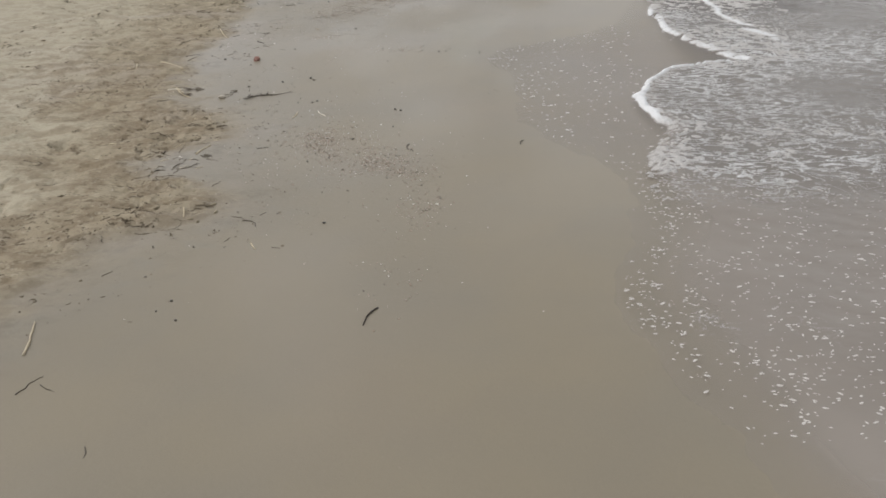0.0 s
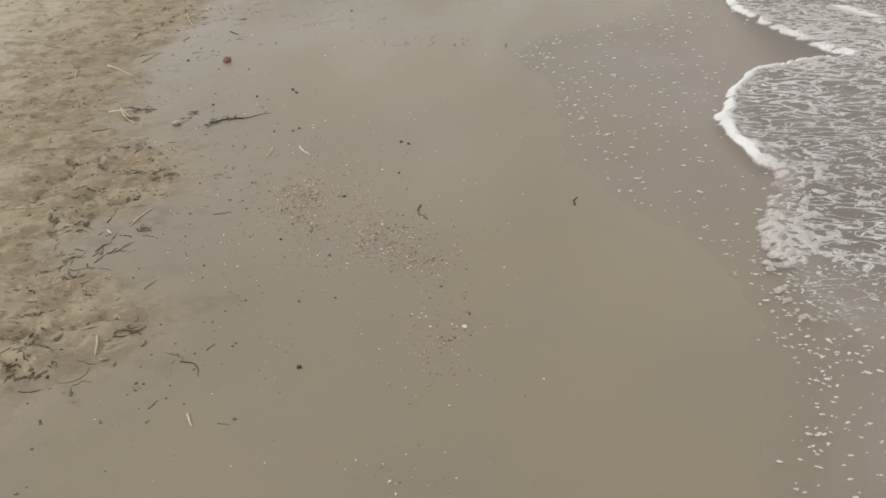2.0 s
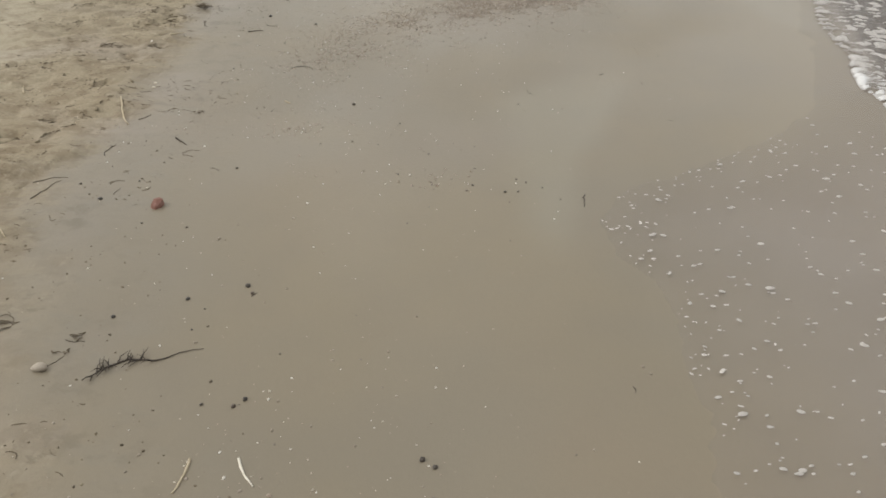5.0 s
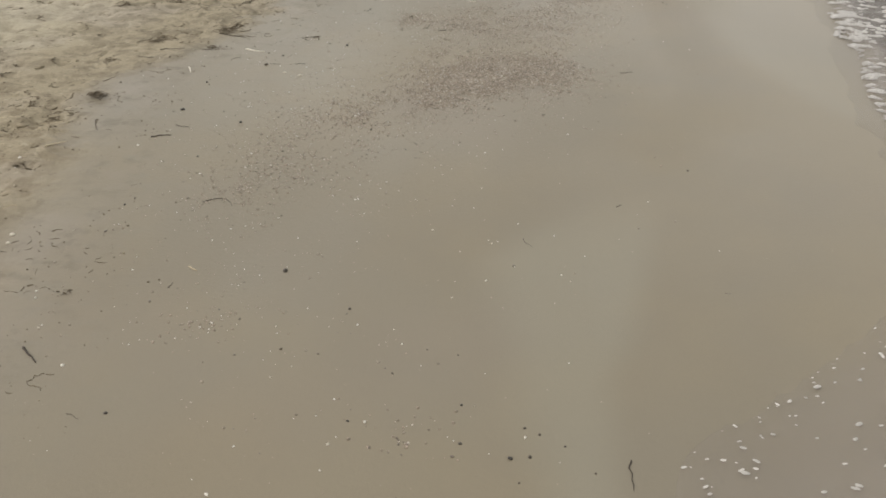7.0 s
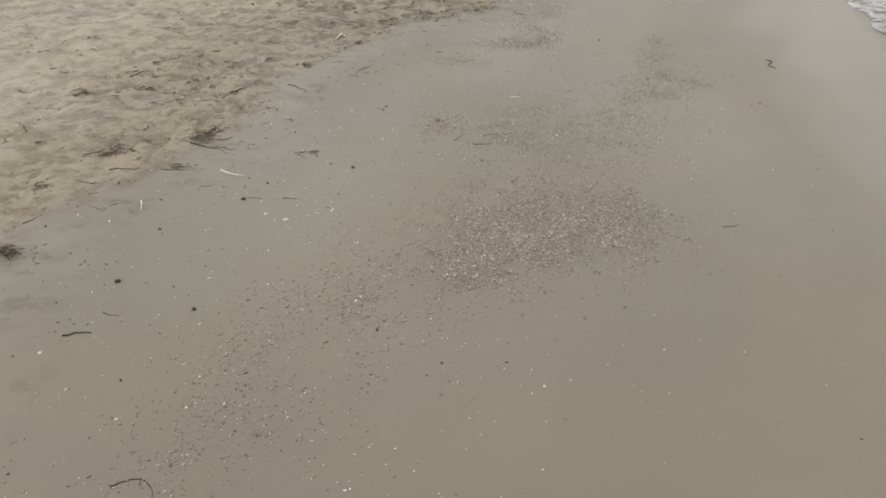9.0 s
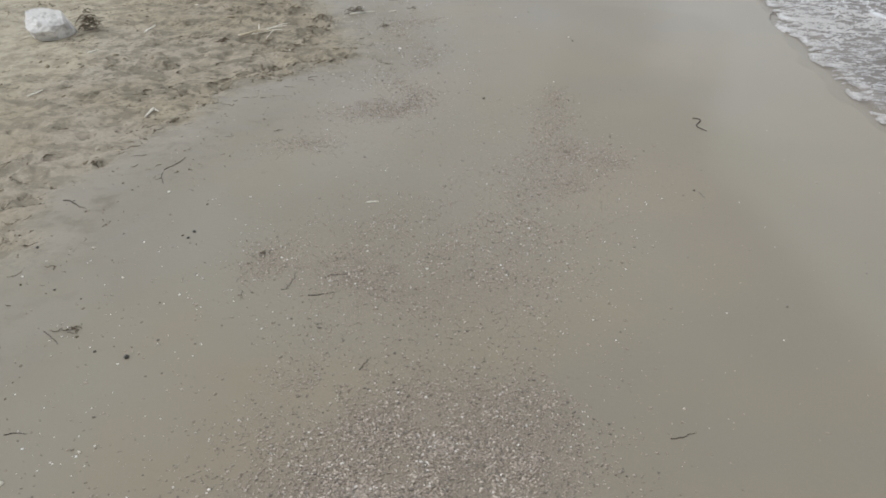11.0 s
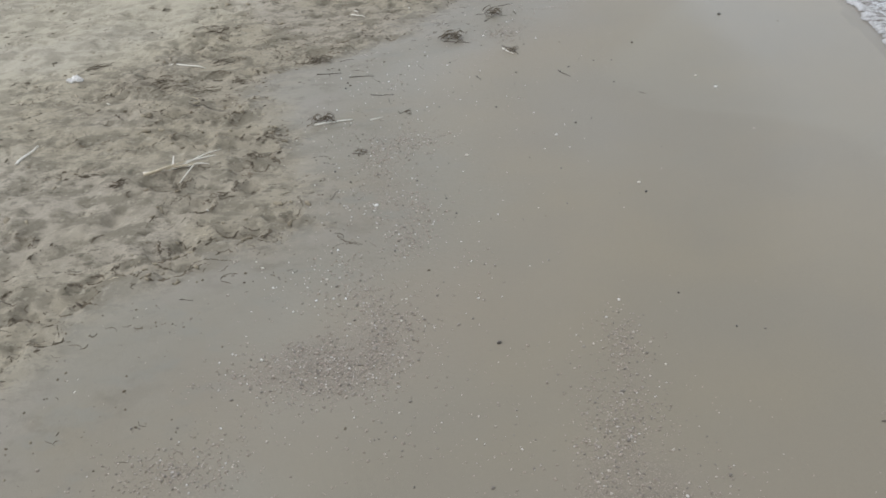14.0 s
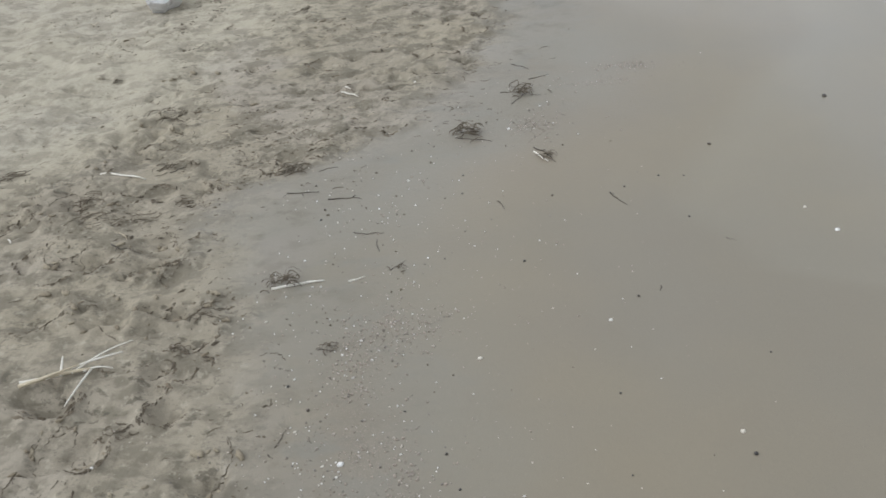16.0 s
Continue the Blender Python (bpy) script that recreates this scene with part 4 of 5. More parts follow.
twig(-1.224, 5.640, 0.107, -19)
twig(0.583, 5.491, 0.027, -80)
twig(-0.489, 4.578, 0.064, 15)
twig(-1.390, 6.793, 0.121, 89)
twig(-1.819, 7.093, 0.048, 60)
twig(-0.501, 5.829, 0.027, 57)
twig(-0.901, 6.650, 0.045, -25)
twig(-1.593, 8.504, 0.134, -64)
twig(0.288, 7.530, 0.066, -64)
twig(0.500, 6.495, 0.094, -92)
twig(0.626, 7.795, 0.035, 46)
twig(-0.845, 7.252, 0.033, 78)
twig(-1.498, 7.427, 0.063, 8)
twig(-1.204, 6.443, 0.049, 81)
twig(0.886, 7.243, 0.018, -0)
twig(-2.095, 8.804, 0.035, 43)
twig(-1.860, 9.338, 0.069, 14)
twig(-1.434, 7.264, 0.039, 12)
twig(-1.729, 8.824, 0.113, -39)
twig(-1.383, 7.132, 0.066, 59)
twig(-1.203, 8.503, 0.063, -16)
twig(-1.316, 9.772, 0.183, -19)
twig(-1.388, 9.550, 0.072, 3)
twig(-1.681, 9.387, 0.102, -12)
twig(-1.624, 9.309, 0.042, 24)
twig(-1.579, 9.523, 0.132, 3)
twig(-1.262, 8.395, 0.084, 17, 0.01, 0.0034)
twig(-0.964, 9.307, 0.059, -6)
twig(-0.826, 9.307, 0.061, -1)
twig(0.046, 9.516, 0.061, 61)
twig(0.833, 9.177, 0.069, 14)
twig(-0.789, 10.879, 0.13, 60)
twig(-0.202, 9.951, 0.099, 79)
twig(-0.059, 9.967, 0.085, 11)
twig(-1.093, 10.558, 0.135, -37)
twig(-1.387, 10.517, 0.152, 48)
twig(-0.883, 9.712, 0.094, -46)
twig(-1.769, 9.689, 0.118, 18)
twig(-1.740, 8.885, 0.046, 29)
twig(-1.990, 10.723, 0.158, 64)
twig(-1.194, 9.405, 0.044, 16)
twig(-1.764, 9.095, 0.081, 59)
twig(1.236, 10.386, 0.044, -79)
twig(-0.810, 10.747, 0.101, -75)
twig(-0.355, 9.883, 0.051, -87)
twig(-0.219, 9.903, 0.027, 10)
twig(-0.100, 9.868, 0.086, 7)
twig(-0.313, 10.104, 0.068, -85)
twig(-0.824, 11.297, 0.039, 26)
twig(-0.421, 11.716, 0.048, -12)
twig(2.277, 12.503, 0.166, -115)
twig(-0.995, 11.167, 0.054, -40)
twig(-0.032, 12.324, 0.070, 72)
twig(-1.027, 11.766, 0.126, -36)
twig(-0.947, 11.257, 0.053, 45)
twig(-0.050, 12.263, 0.020, -41)
twig(-0.127, 13.690, 0.073, 21)
twig(-0.259, 13.512, 0.028, 75)
twig(-0.195, 13.524, 0.120, -2)
twig(0.080, 13.227, 0.107, -8)
twig(0.121, 13.148, 0.068, -78)
twig(0.194, 13.033, 0.068, 48)
twig(0.915, 13.348, 0.100, -61)
twig(1.217, 13.068, 0.036, -37)
twig(0.030, 12.640, 0.054, -9)
twig(0.625, 14.553, 0.106, -45)
twig(0.701, 14.418, 0.094, 21)
twig(0.420, 13.852, 0.151, -18)
twig(0.408, 13.903, 0.087, -25)
twig(0.579, 14.279, 0.098, 7)
twig(0.626, 14.213, 0.160, 52)
twig(0.689, 13.697, 0.144, -58)
twig(0.519, 13.354, 0.062, -69)
twig(0.966, 12.842, 0.027, -106)
twig(-0.172, 12.983, 0.061, 41)
twig(0.279, 14.480, 0.077, -1)
twig(-0.420, 13.618, 0.047, 38)
twig(-0.746, 13.788, 0.080, 51)
# this twig stands in for small dark cracks in the crust
twig(-0.745, 13.205, 0.125, -22)
twig(-0.033, 13.456, 0.123, -2)
reed(-0.754, 2.834, 0.195, 108)
reed(-1.543, 6.191, 0.341, -44)
reed(-1.752, 6.123, 0.171, -68)
reed(-0.780, 4.551, 0.133, 78)
reed(-0.236, 3.489, 0.056, -59)
reed(-0.603, 3.780, 0.092, -70)
reed(-0.315, 5.130, 0.099, -54, True)
reed(-1.266, 5.573, 0.131, -50)
reed(-1.268, 4.620, 0.036, -7)
reed(-1.496, 7.179, 0.310, -62)
reed(-0.458, 5.107, 0.103, -91)
reed(-2.104, 7.423, 0.128, 120)
reed(-1.664, 8.261, 0.101, 65)
reed(-0.802, 7.349, 0.038, -35)
reed(-1.123, 9.525, 0.125, -23, True)
reed(-1.038, 11.446, 0.095, -100, True, 1.9)
reed(-1.020, 11.478, 0.050, -35, True, 1.3)
reed(-1.857, 11.461, 0.061, 81, True, 1.5)
reed(-1.698, 11.792, 0.075, 33, True, 1.4)
reed(-1.393, 9.225, 0.084, -68, True)
reed(-1.380, 12.799, 0.185, 86, True, 1.6)
reed(-0.722, 12.568, 0.174, 16, True)
reed(-0.109, 12.953, 0.163, 11, True, 1.25)
reed(-1.585, 12.363, 0.060, 52, True, 1.7)
reed(0.036, 10.452, 0.047, 2, True)
reed(-0.952, 13.732, 0.217, -17, True)
reed(0.071, 12.970, 0.051, 22, True)
reed(-0.130, 14.345, 0.115, -41, True)
reed(-0.145, 14.403, 0.042, -45, True)
reed(-1.211, 13.307, 0.049, -53, True)
reed(0.673, 13.681, 0.095, -60, True)
twig(-0.627, 2.593, 0.095, 68, 0.02)
twig(-0.308, 3.692, 0.094, -42, 0.20)
twig(-0.843, 7.784, 0.116, -14, 0.39)
shell(-0.690, 5.566, 0.0115)
shell(-0.188, 4.718, 0.0091)
shell(-0.210, 4.808, 0.0093)
shell(-0.092, 4.905, 0.0095)
shell(-0.251, 4.975, 0.0098)
shell(-0.268, 4.646, 0.0090)
shell(-0.149, 4.556, 0.0087)
shell(0.341, 4.474, 0.0083)
shell(0.415, 3.891, 0.0208)
shell(0.396, 3.558, 0.0078)
shell(0.428, 3.316, 0.0071)
shell(0.309, 3.387, 0.0059)
shell(0.105, 3.951, 0.0054)
shell(-0.213, 3.592, 0.0066)
shell(-0.479, 3.487, 0.0067)
shell(-0.334, 3.066, 0.0058)
shell(-0.503, 2.955, 0.0058)
shell(-0.350, 3.133, 0.0044)
shell(0.228, 3.039, 0.0052)
shell(0.324, 3.054, 0.0052)
shell(0.555, 3.224, 0.0055)
shell(0.520, 4.206, 0.0096)
shell(0.198, 4.091, 0.0075)
shell(-0.195, 4.210, 0.0080)
shell(0.043, 3.125, 0.0041)
shell(-0.089, 3.339, 0.0045)
shell(-0.824, 4.782, 0.0073)
shell(-1.492, 7.491, 0.0197)
shell(-1.739, 8.052, 0.0147)
shell(-1.070, 5.928, 0.0092)
shell(-1.307, 5.849, 0.0093)
shell(-0.149, 6.651, 0.0126)
shell(-0.858, 5.384, 0.0078)
shell(-0.315, 5.225, 0.0070)
shell(0.025, 4.842, 0.0074)
shell(0.038, 4.933, 0.0168)
shell(0.176, 5.034, 0.0063)
shell(0.191, 4.978, 0.0061)
shell(-0.140, 4.839, 0.0060)
shell(-0.182, 4.850, 0.0061)
shell(-0.336, 4.864, 0.0047)
shell(-0.339, 4.695, 0.0089)
shell(-0.349, 4.612, 0.0058)
shell(-0.011, 4.697, 0.0071)
shell(0.124, 4.766, 0.0072)
shell(0.156, 4.560, 0.0067)
shell(0.338, 4.546, 0.0066)
shell(0.578, 4.712, 0.0070)
shell(-0.248, 4.517, 0.0056)
shell(-0.693, 4.606, 0.0078)
shell(-0.807, 4.843, 0.0068)
shell(0.238, 4.652, 0.0055)
shell(0.389, 6.354, 0.0092)
shell(-1.243, 7.169, 0.0122)
shell(-0.666, 5.923, 0.0066)
shell(-0.239, 4.567, 0.0056)
shell(0.234, 5.102, 0.0064)
shell(-1.329, 8.296, 0.0165)
shell(-1.764, 8.140, 0.0167)
shell(-0.906, 8.469, 0.0139)
shell(-0.823, 8.220, 0.0130)
shell(-0.984, 8.032, 0.0126)
shell(-0.699, 7.626, 0.0112)
shell(-0.805, 9.139, 0.0221)
shell(-0.888, 9.181, 0.0160)
shell(-1.505, 7.547, 0.0239)
shell(-1.257, 7.206, 0.0107)
shell(-1.244, 8.776, 0.0121)
shell(-1.012, 7.413, 0.0087)
shell(-0.997, 7.335, 0.0086)
shell(-0.462, 7.045, 0.0094)
shell(-0.303, 7.973, 0.0096)
shell(-0.448, 8.621, 0.0140)
shell(0.402, 6.408, 0.0090)
shell(0.252, 6.609, 0.0127)
shell(0.126, 6.718, 0.0066)
shell(-0.866, 6.948, 0.0095)
shell(-1.016, 6.850, 0.0151)
shell(-1.332, 6.864, 0.0100)
shell(-1.103, 6.476, 0.0104)
shell(-1.344, 6.773, 0.0117)
shell(-0.806, 6.140, 0.0060)
shell(-0.032, 6.122, 0.0068)
shell(-0.425, 6.872, 0.0071)
shell(-0.426, 6.816, 0.0087)
shell(-0.745, 6.044, 0.0058)
shell(-1.349, 6.678, 0.0096)
shell(-1.367, 6.867, 0.0100)
shell(-1.160, 7.030, 0.0081)
shell(-1.296, 7.037, 0.0083)
shell(0.078, 6.086, 0.0053)
shell(-0.452, 6.929, 0.0054)
shell(-0.926, 7.752, 0.0071)
shell(-0.754, 10.623, 0.0151)
shell(-0.918, 10.225, 0.0140)
shell(-1.601, 9.378, 0.0123)
shell(-1.317, 8.620, 0.0100)
shell(-1.010, 7.988, 0.0080)
shell(-1.056, 7.880, 0.0079)
shell(-1.092, 7.766, 0.0077)
shell(-0.507, 8.985, 0.0101)
shell(-0.788, 9.401, 0.0092)
shell(-1.013, 9.514, 0.0120)
shell(-1.051, 8.508, 0.0093)
shell(-0.237, 7.972, 0.0073)
shell(-0.182, 7.899, 0.0085)
shell(0.031, 8.813, 0.0113)
shell(0.007, 8.756, 0.0093)
shell(-0.075, 9.091, 0.0082)
shell(-0.583, 8.251, 0.0065)
shell(-0.370, 9.851, 0.0100)
shell(0.211, 8.268, 0.0080)
shell(0.130, 7.925, 0.0057)
shell(0.381, 8.257, 0.0048)
shell(-0.767, 7.903, 0.0075)
shell(-0.455, 8.240, 0.0064)
shell(-0.393, 8.395, 0.0067)
shell(-1.606, 9.137, 0.0117)
shell(-0.455, 10.377, 0.0097)
shell(-0.321, 10.324, 0.0063)
shell(0.950, 11.317, 0.0105)
shell(0.125, 12.230, 0.0209)
shell(0.267, 12.254, 0.0105)
shell(0.811, 12.713, 0.0146)
shell(-0.150, 11.759, 0.0094)
shell(-0.111, 11.836, 0.0095)
shell(-0.331, 10.632, 0.0069)
shell(-0.303, 10.453, 0.0065)
shell(-0.386, 10.489, 0.0067)
shell(0.206, 12.085, 0.0101)
shell(0.256, 11.951, 0.0097)
shell(-0.036, 9.989, 0.0082)
shell(-0.028, 9.932, 0.0067)
shell(0.195, 10.138, 0.0085)
shell(0.552, 10.153, 0.0057)
shell(0.635, 9.893, 0.0066)
shell(0.598, 9.839, 0.0077)
shell(0.799, 10.632, 0.0068)
shell(0.517, 10.212, 0.0044)
shell(0.079, 10.715, 0.0069)
shell(-0.217, 9.983, 0.0056)
shell(1.534, 13.086, 0.0194)
shell(-0.805, 10.987, 0.0081)
shell(-0.324, 9.859, 0.0054)
shell(0.067, 10.175, 0.0058)
shell(1.350, 10.320, 0.0066)
shell(1.377, 10.139, 0.0047)
shell(0.356, 12.210, 0.0078)
shell(-0.012, 13.515, 0.0103)
shell(0.088, 13.470, 0.0121)
shell(0.188, 13.562, 0.0144)
shell(0.227, 13.565, 0.0082)
shell(0.073, 13.365, 0.0098)
shell(-0.044, 13.394, 0.0080)
shell(-0.003, 13.389, 0.0099)
shell(-0.110, 13.085, 0.0110)
shell(-0.041, 13.078, 0.0073)
shell(-0.204, 13.701, 0.0087)
shell(-0.041, 13.754, 0.0088)
shell(0.075, 13.765, 0.0087)
shell(0.755, 12.594, 0.0091)
shell(0.850, 12.596, 0.0061)
shell(0.906, 12.472, 0.0059)
shell(0.340, 12.494, 0.0088)
shell(0.289, 12.160, 0.0093)
shell(0.122, 12.192, 0.0122)
shell(0.692, 12.149, 0.0065)
shell(0.976, 12.115, 0.0053)
shell(0.243, 13.263, 0.0075)
shell(0.638, 13.125, 0.0072)
shell(0.436, 12.445, 0.0072)
shell(0.453, 12.580, 0.0166)
shell(1.480, 13.224, 0.0156)
shell(1.058, 12.283, 0.0168)
shell(0.823, 13.840, 0.0111)
shell(0.723, 14.152, 0.0096)
shell(0.154, 14.434, 0.0155)
shell(0.568, 14.308, 0.0099)
shell(0.258, 12.783, 0.0081)
shell(0.245, 12.608, 0.0061)
shell(-0.134, 12.723, 0.0066)
shell(-0.071, 12.626, 0.0064)
shell(0.171, 12.423, 0.0073)
shell(0.226, 12.414, 0.0072)
shell(0.020, 12.239, 0.0070)
shell(0.300, 12.848, 0.0066)
shell(0.479, 13.376, 0.0077)
shell(0.559, 13.926, 0.0180)
shell(-0.171, 13.113, 0.0074)
shell(0.194, 12.320, 0.0070)
shell(0.217, 12.291, 0.0069)
shell(0.186, 12.266, 0.0069)
shell(1.155, 12.373, 0.0044)
shell(0.855, 12.804, 0.0049)
shell(0.317, 13.095, 0.0089)
shell(0.433, 13.114, 0.0072)
white_stone(-1.481, 13.601, 0.066)
pebble(-0.694, 5.790, 0.0181)
pebble(-0.536, 5.872, 0.0242)
pebble(-0.877, 5.684, 0.0179)
pebble(0.079, 5.204, 0.0203)
pebble(0.111, 5.184, 0.0177)
pebble(0.106, 4.903, 0.0141)
pebble(-0.071, 4.705, 0.0180)
pebble(-0.231, 4.389, 0.0147)
pebble(0.050, 4.376, 0.0102)
pebble(-0.013, 3.702, 0.0168)
pebble(-0.393, 3.072, 0.0146)
pebble(-0.335, 2.950, 0.0139)
pebble(-0.419, 3.004, 0.0101)
pebble(-0.436, 4.820, 0.0095)
pebble(-0.446, 4.679, 0.0092)
pebble(-1.367, 6.489, 0.0135)
pebble(-1.238, 6.379, 0.0207)
pebble(-1.154, 6.528, 0.0106)
pebble(-1.015, 6.218, 0.0122)
pebble(-0.511, 5.835, 0.0169)
pebble(-0.629, 5.644, 0.0102)
pebble(-0.626, 5.745, 0.0083)
pebble(0.093, 6.583, 0.0123)
pebble(-0.413, 4.612, 0.0103)
pebble(-0.494, 5.343, 0.0129)
pebble(-0.412, 5.344, 0.0164)
pebble(-0.390, 5.371, 0.0183)
pebble(0.214, 6.538, 0.0146)
pebble(-1.009, 9.296, 0.0263)
pebble(-1.260, 8.688, 0.0267)
pebble(-0.951, 8.544, 0.0198)
pebble(-1.039, 8.188, 0.0131)
pebble(-0.497, 7.344, 0.0225)
pebble(-1.188, 7.772, 0.0121)
pebble(-0.587, 7.704, 0.0091)
pebble(-0.258, 7.138, 0.0114)
pebble(-0.849, 6.201, 0.0123)
pebble(0.092, 6.721, 0.0099)
pebble(0.233, 6.462, 0.0076)
pebble(0.287, 6.620, 0.0096)
pebble(0.251, 6.641, 0.0096)
pebble(0.261, 6.544, 0.0124)
pebble(0.347, 6.582, 0.0079)
pebble(-0.107, 6.287, 0.0086)
pebble(-0.047, 6.407, 0.0075)
pebble(-0.192, 6.654, 0.0098)
pebble(-0.821, 6.664, 0.0140)
pebble(-0.315, 6.920, 0.0089)
pebble(0.412, 6.498, 0.0077)
pebble(-0.099, 6.842, 0.0086)
pebble(-1.123, 6.692, 0.0092)
pebble(-1.312, 6.642, 0.0075)
pebble(0.076, 6.925, 0.0070)
pebble(-1.062, 8.669, 0.0097)
pebble(-1.251, 9.046, 0.0153)
pebble(-1.230, 9.014, 0.0087)
pebble(-0.686, 8.193, 0.0081)
pebble(-0.358, 8.468, 0.0137)
pebble(-0.188, 8.264, 0.0080)
pebble(-0.950, 9.438, 0.0140)
pebble(-0.729, 9.633, 0.0121)
pebble(-0.629, 9.599, 0.0215)
pebble(-0.963, 9.971, 0.0106)
pebble(0.523, 11.439, 0.0175)
pebble(1.218, 10.423, 0.0118)
pebble(0.925, 8.082, 0.0097)
pebble(-0.487, 8.133, 0.0062)
pebble(-0.660, 8.009, 0.0077)
pebble(0.079, 8.568, 0.0070)
pebble(-0.587, 10.299, 0.0168)
pebble(-1.118, 10.246, 0.0142)
pebble(-1.168, 7.822, 0.0095)
pebble(-1.689, 9.044, 0.0139)
pebble(1.070, 12.215, 0.0132)
pebble(0.225, 10.884, 0.0090)
pebble(-0.599, 10.258, 0.0144)
pebble(-0.562, 10.211, 0.0079)
pebble(-0.887, 10.682, 0.0075)
pebble(0.900, 12.812, 0.0120)
pebble(1.050, 11.622, 0.0091)
pebble(1.170, 11.456, 0.0088)
pebble(1.213, 10.288, 0.0064)
pebble(1.121, 10.077, 0.0044)
pebble(0.209, 11.927, 0.0097)
pebble(-0.073, 10.805, 0.0054)
pebble(1.282, 13.690, 0.0173)
pebble(0.586, 13.015, 0.0121)
pebble(0.695, 13.397, 0.0117)
pebble(0.942, 13.423, 0.0119)
pebble(1.118, 13.210, 0.0113)
pebble(0.799, 12.426, 0.0086)
pebble(1.192, 12.549, 0.0077)
pebble(0.792, 12.167, 0.0066)
pebble(-0.094, 13.393, 0.0140)
pebble(-0.097, 13.327, 0.0117)
pebble(0.340, 13.052, 0.0088)
pebble(-0.052, 12.503, 0.0122)
pebble(0.017, 12.412, 0.0132)
pebble(0.266, 12.395, 0.0086)
pebble(-0.140, 12.608, 0.0080)
pebble(0.387, 13.577, 0.0103)
pebble(0.386, 13.448, 0.0099)
pebble(1.150, 13.473, 0.0101)
pebble(1.066, 13.485, 0.0101)
pebble(0.899, 13.379, 0.0078)
pebble(0.375, 12.250, 0.0109)
pebble(0.410, 12.144, 0.0092)
pebble(-0.153, 13.566, 0.0126)
pebble(1.790, 14.016, 0.0245)
weed_clump(-0.946, 5.593, 0.073, 16)
weed_clump(-0.961, 5.517, 0.051, 13)
weed_clump(-1.217, 5.628, 0.132, 24)
weed_clump(-1.817, 7.073, 0.094, 19)
weed_clump(-1.715, 8.840, 0.125, 30, mound=0.20)
weed_clump(-1.340, 9.849, 0.186, 31)
weed_clump(-1.713, 9.707, 0.187, 31)
weed_clump(-1.863, 9.365, 0.102, 20)
weed_clump(-0.321, 10.119, 0.059, 14)
weed_clump(0.403, 13.915, 0.170, 40, mound=0.20)
weed_clump(0.620, 14.245, 0.190, 24, mound=0.12)
weed_clump(-0.150, 12.965, 0.150, 34, mound=0.26)
weed_clump(0.700, 13.675, 0.110, 14, mound=0.12)
weed_clump(0.033, 12.645, 0.085, 13, mound=0.14)
weed_clump(-0.290, 13.655, 0.190, 42)
weed_clump(-0.389, 12.826, 0.158, 27)
weed_clump(-0.779, 13.781, 0.164, 28)
weed_clump(-0.558, 15.607, 0.135, 24)
weed_clump(-1.921, 8.039, 0.167, 28)
weed_clump(-1.855, 8.620, 0.154, 27)
weed_clump(-1.167, 7.198, 0.063, 15)
weed_clump(-0.998, 4.479, 0.117, 22)
weed_clump(-0.948, 4.899, 0.127, 23)
weed_clump(-0.804, 3.678, 0.093, 19)
weed_clump(-0.554, 3.854, 0.094, 19)
weed_clump(0.19, 13.01, 0.09, 10)
weed_clump(-1.05, 13.57, 0.2, 46)
weed_clump(-0.91, 13.38, 0.22, 44)
weed_clump(-0.64, 13.52, 0.14, 30)
weed_clump(-0.94, 14.26, 0.22, 40)
weed_clump(-1.38, 13.79, 0.18, 30)
weed_clump(-0.91, 12.48, 0.14, 30)
weed_clump(-0.47, 12.35, 0.1, 22)
weed_clump(-0.38, 12.67, 0.1, 20)
weed_clump(-1.05, 12.58, 0.13, 26)
weed_clump(-1.35, 9.96, 0.12, 30, mound=0.2)
weed_clump(-0.85, 9.74, 0.10, 14)
weed_clump(-1.39, 9.57, 0.13, 22)
weed_clump(-2.18, 10.42, 0.16, 34)
weed_clump(-1.85, 10.52, 0.13, 22)
weed_clump(-1.22, 5.52, 0.10, 22)
weed_clump(-0.74, 4.46, 0.12, 14)
weed_clump(-0.80, 4.88, 0.12, 16)
# white bits of shell and reed washed in among the weed
for x, y, n, spread in ((-1.35, 9.96, 5, 0.045), (-0.85, 9.74, 6, 0.06), (-1.22, 5.52, 3, 0.05), (0.62, 14.24, 5, 0.08), (0.40, 13.90, 3, 0.05), (-0.12, 12.88, 6, 0.09)):
    for _ in range(n):
        shell(rng.gauss(x, spread), rng.gauss(y, spread), rng.uniform(0.006, 0.012))
reed(-1.35, 9.985, 0.05, 50, True)
reed(-1.225, 5.52, 0.22, -50, False, 0.8)
reed(-1.30, 5.60, 0.10, 20, True, 0.8)
shell(-0.89, 9.18, 0.020)
shell(-0.80, 9.14, 0.022)

curl(-0.610, 12.279, 0.045, 140, 260)
curl(-0.617, 12.359, 0.037, -143, -246)
curl(-0.841, 12.215, 0.167, -21, 31)
curl(-0.633, 12.199, 0.045, -172, -146)
curl(-0.398, 12.126, 0.141, -60, 47)
curl(-0.298, 12.019, 0.087, 115, -50)
curl(-0.602, 13.114, 0.087, -99, 110)
curl(-0.412, 12.856, 0.069, -127, 112)
curl(-0.740, 12.838, 0.061, 116, -73)
curl(-6.888, 4.881, 10.051, 52, -1)
curl(-0.261, 12.291, 0.125, -54, 33)
curl(-0.481, 12.140, 0.359, 18, 13)
curl(-0.411, 11.767, 0.132, 109, -28)
curl(-0.490, 12.024, 0.208, -50, 13)
curl(-0.913, 13.203, 0.106, -159, 86)
curl(-0.818, 13.152, 0.064, 172, 147)
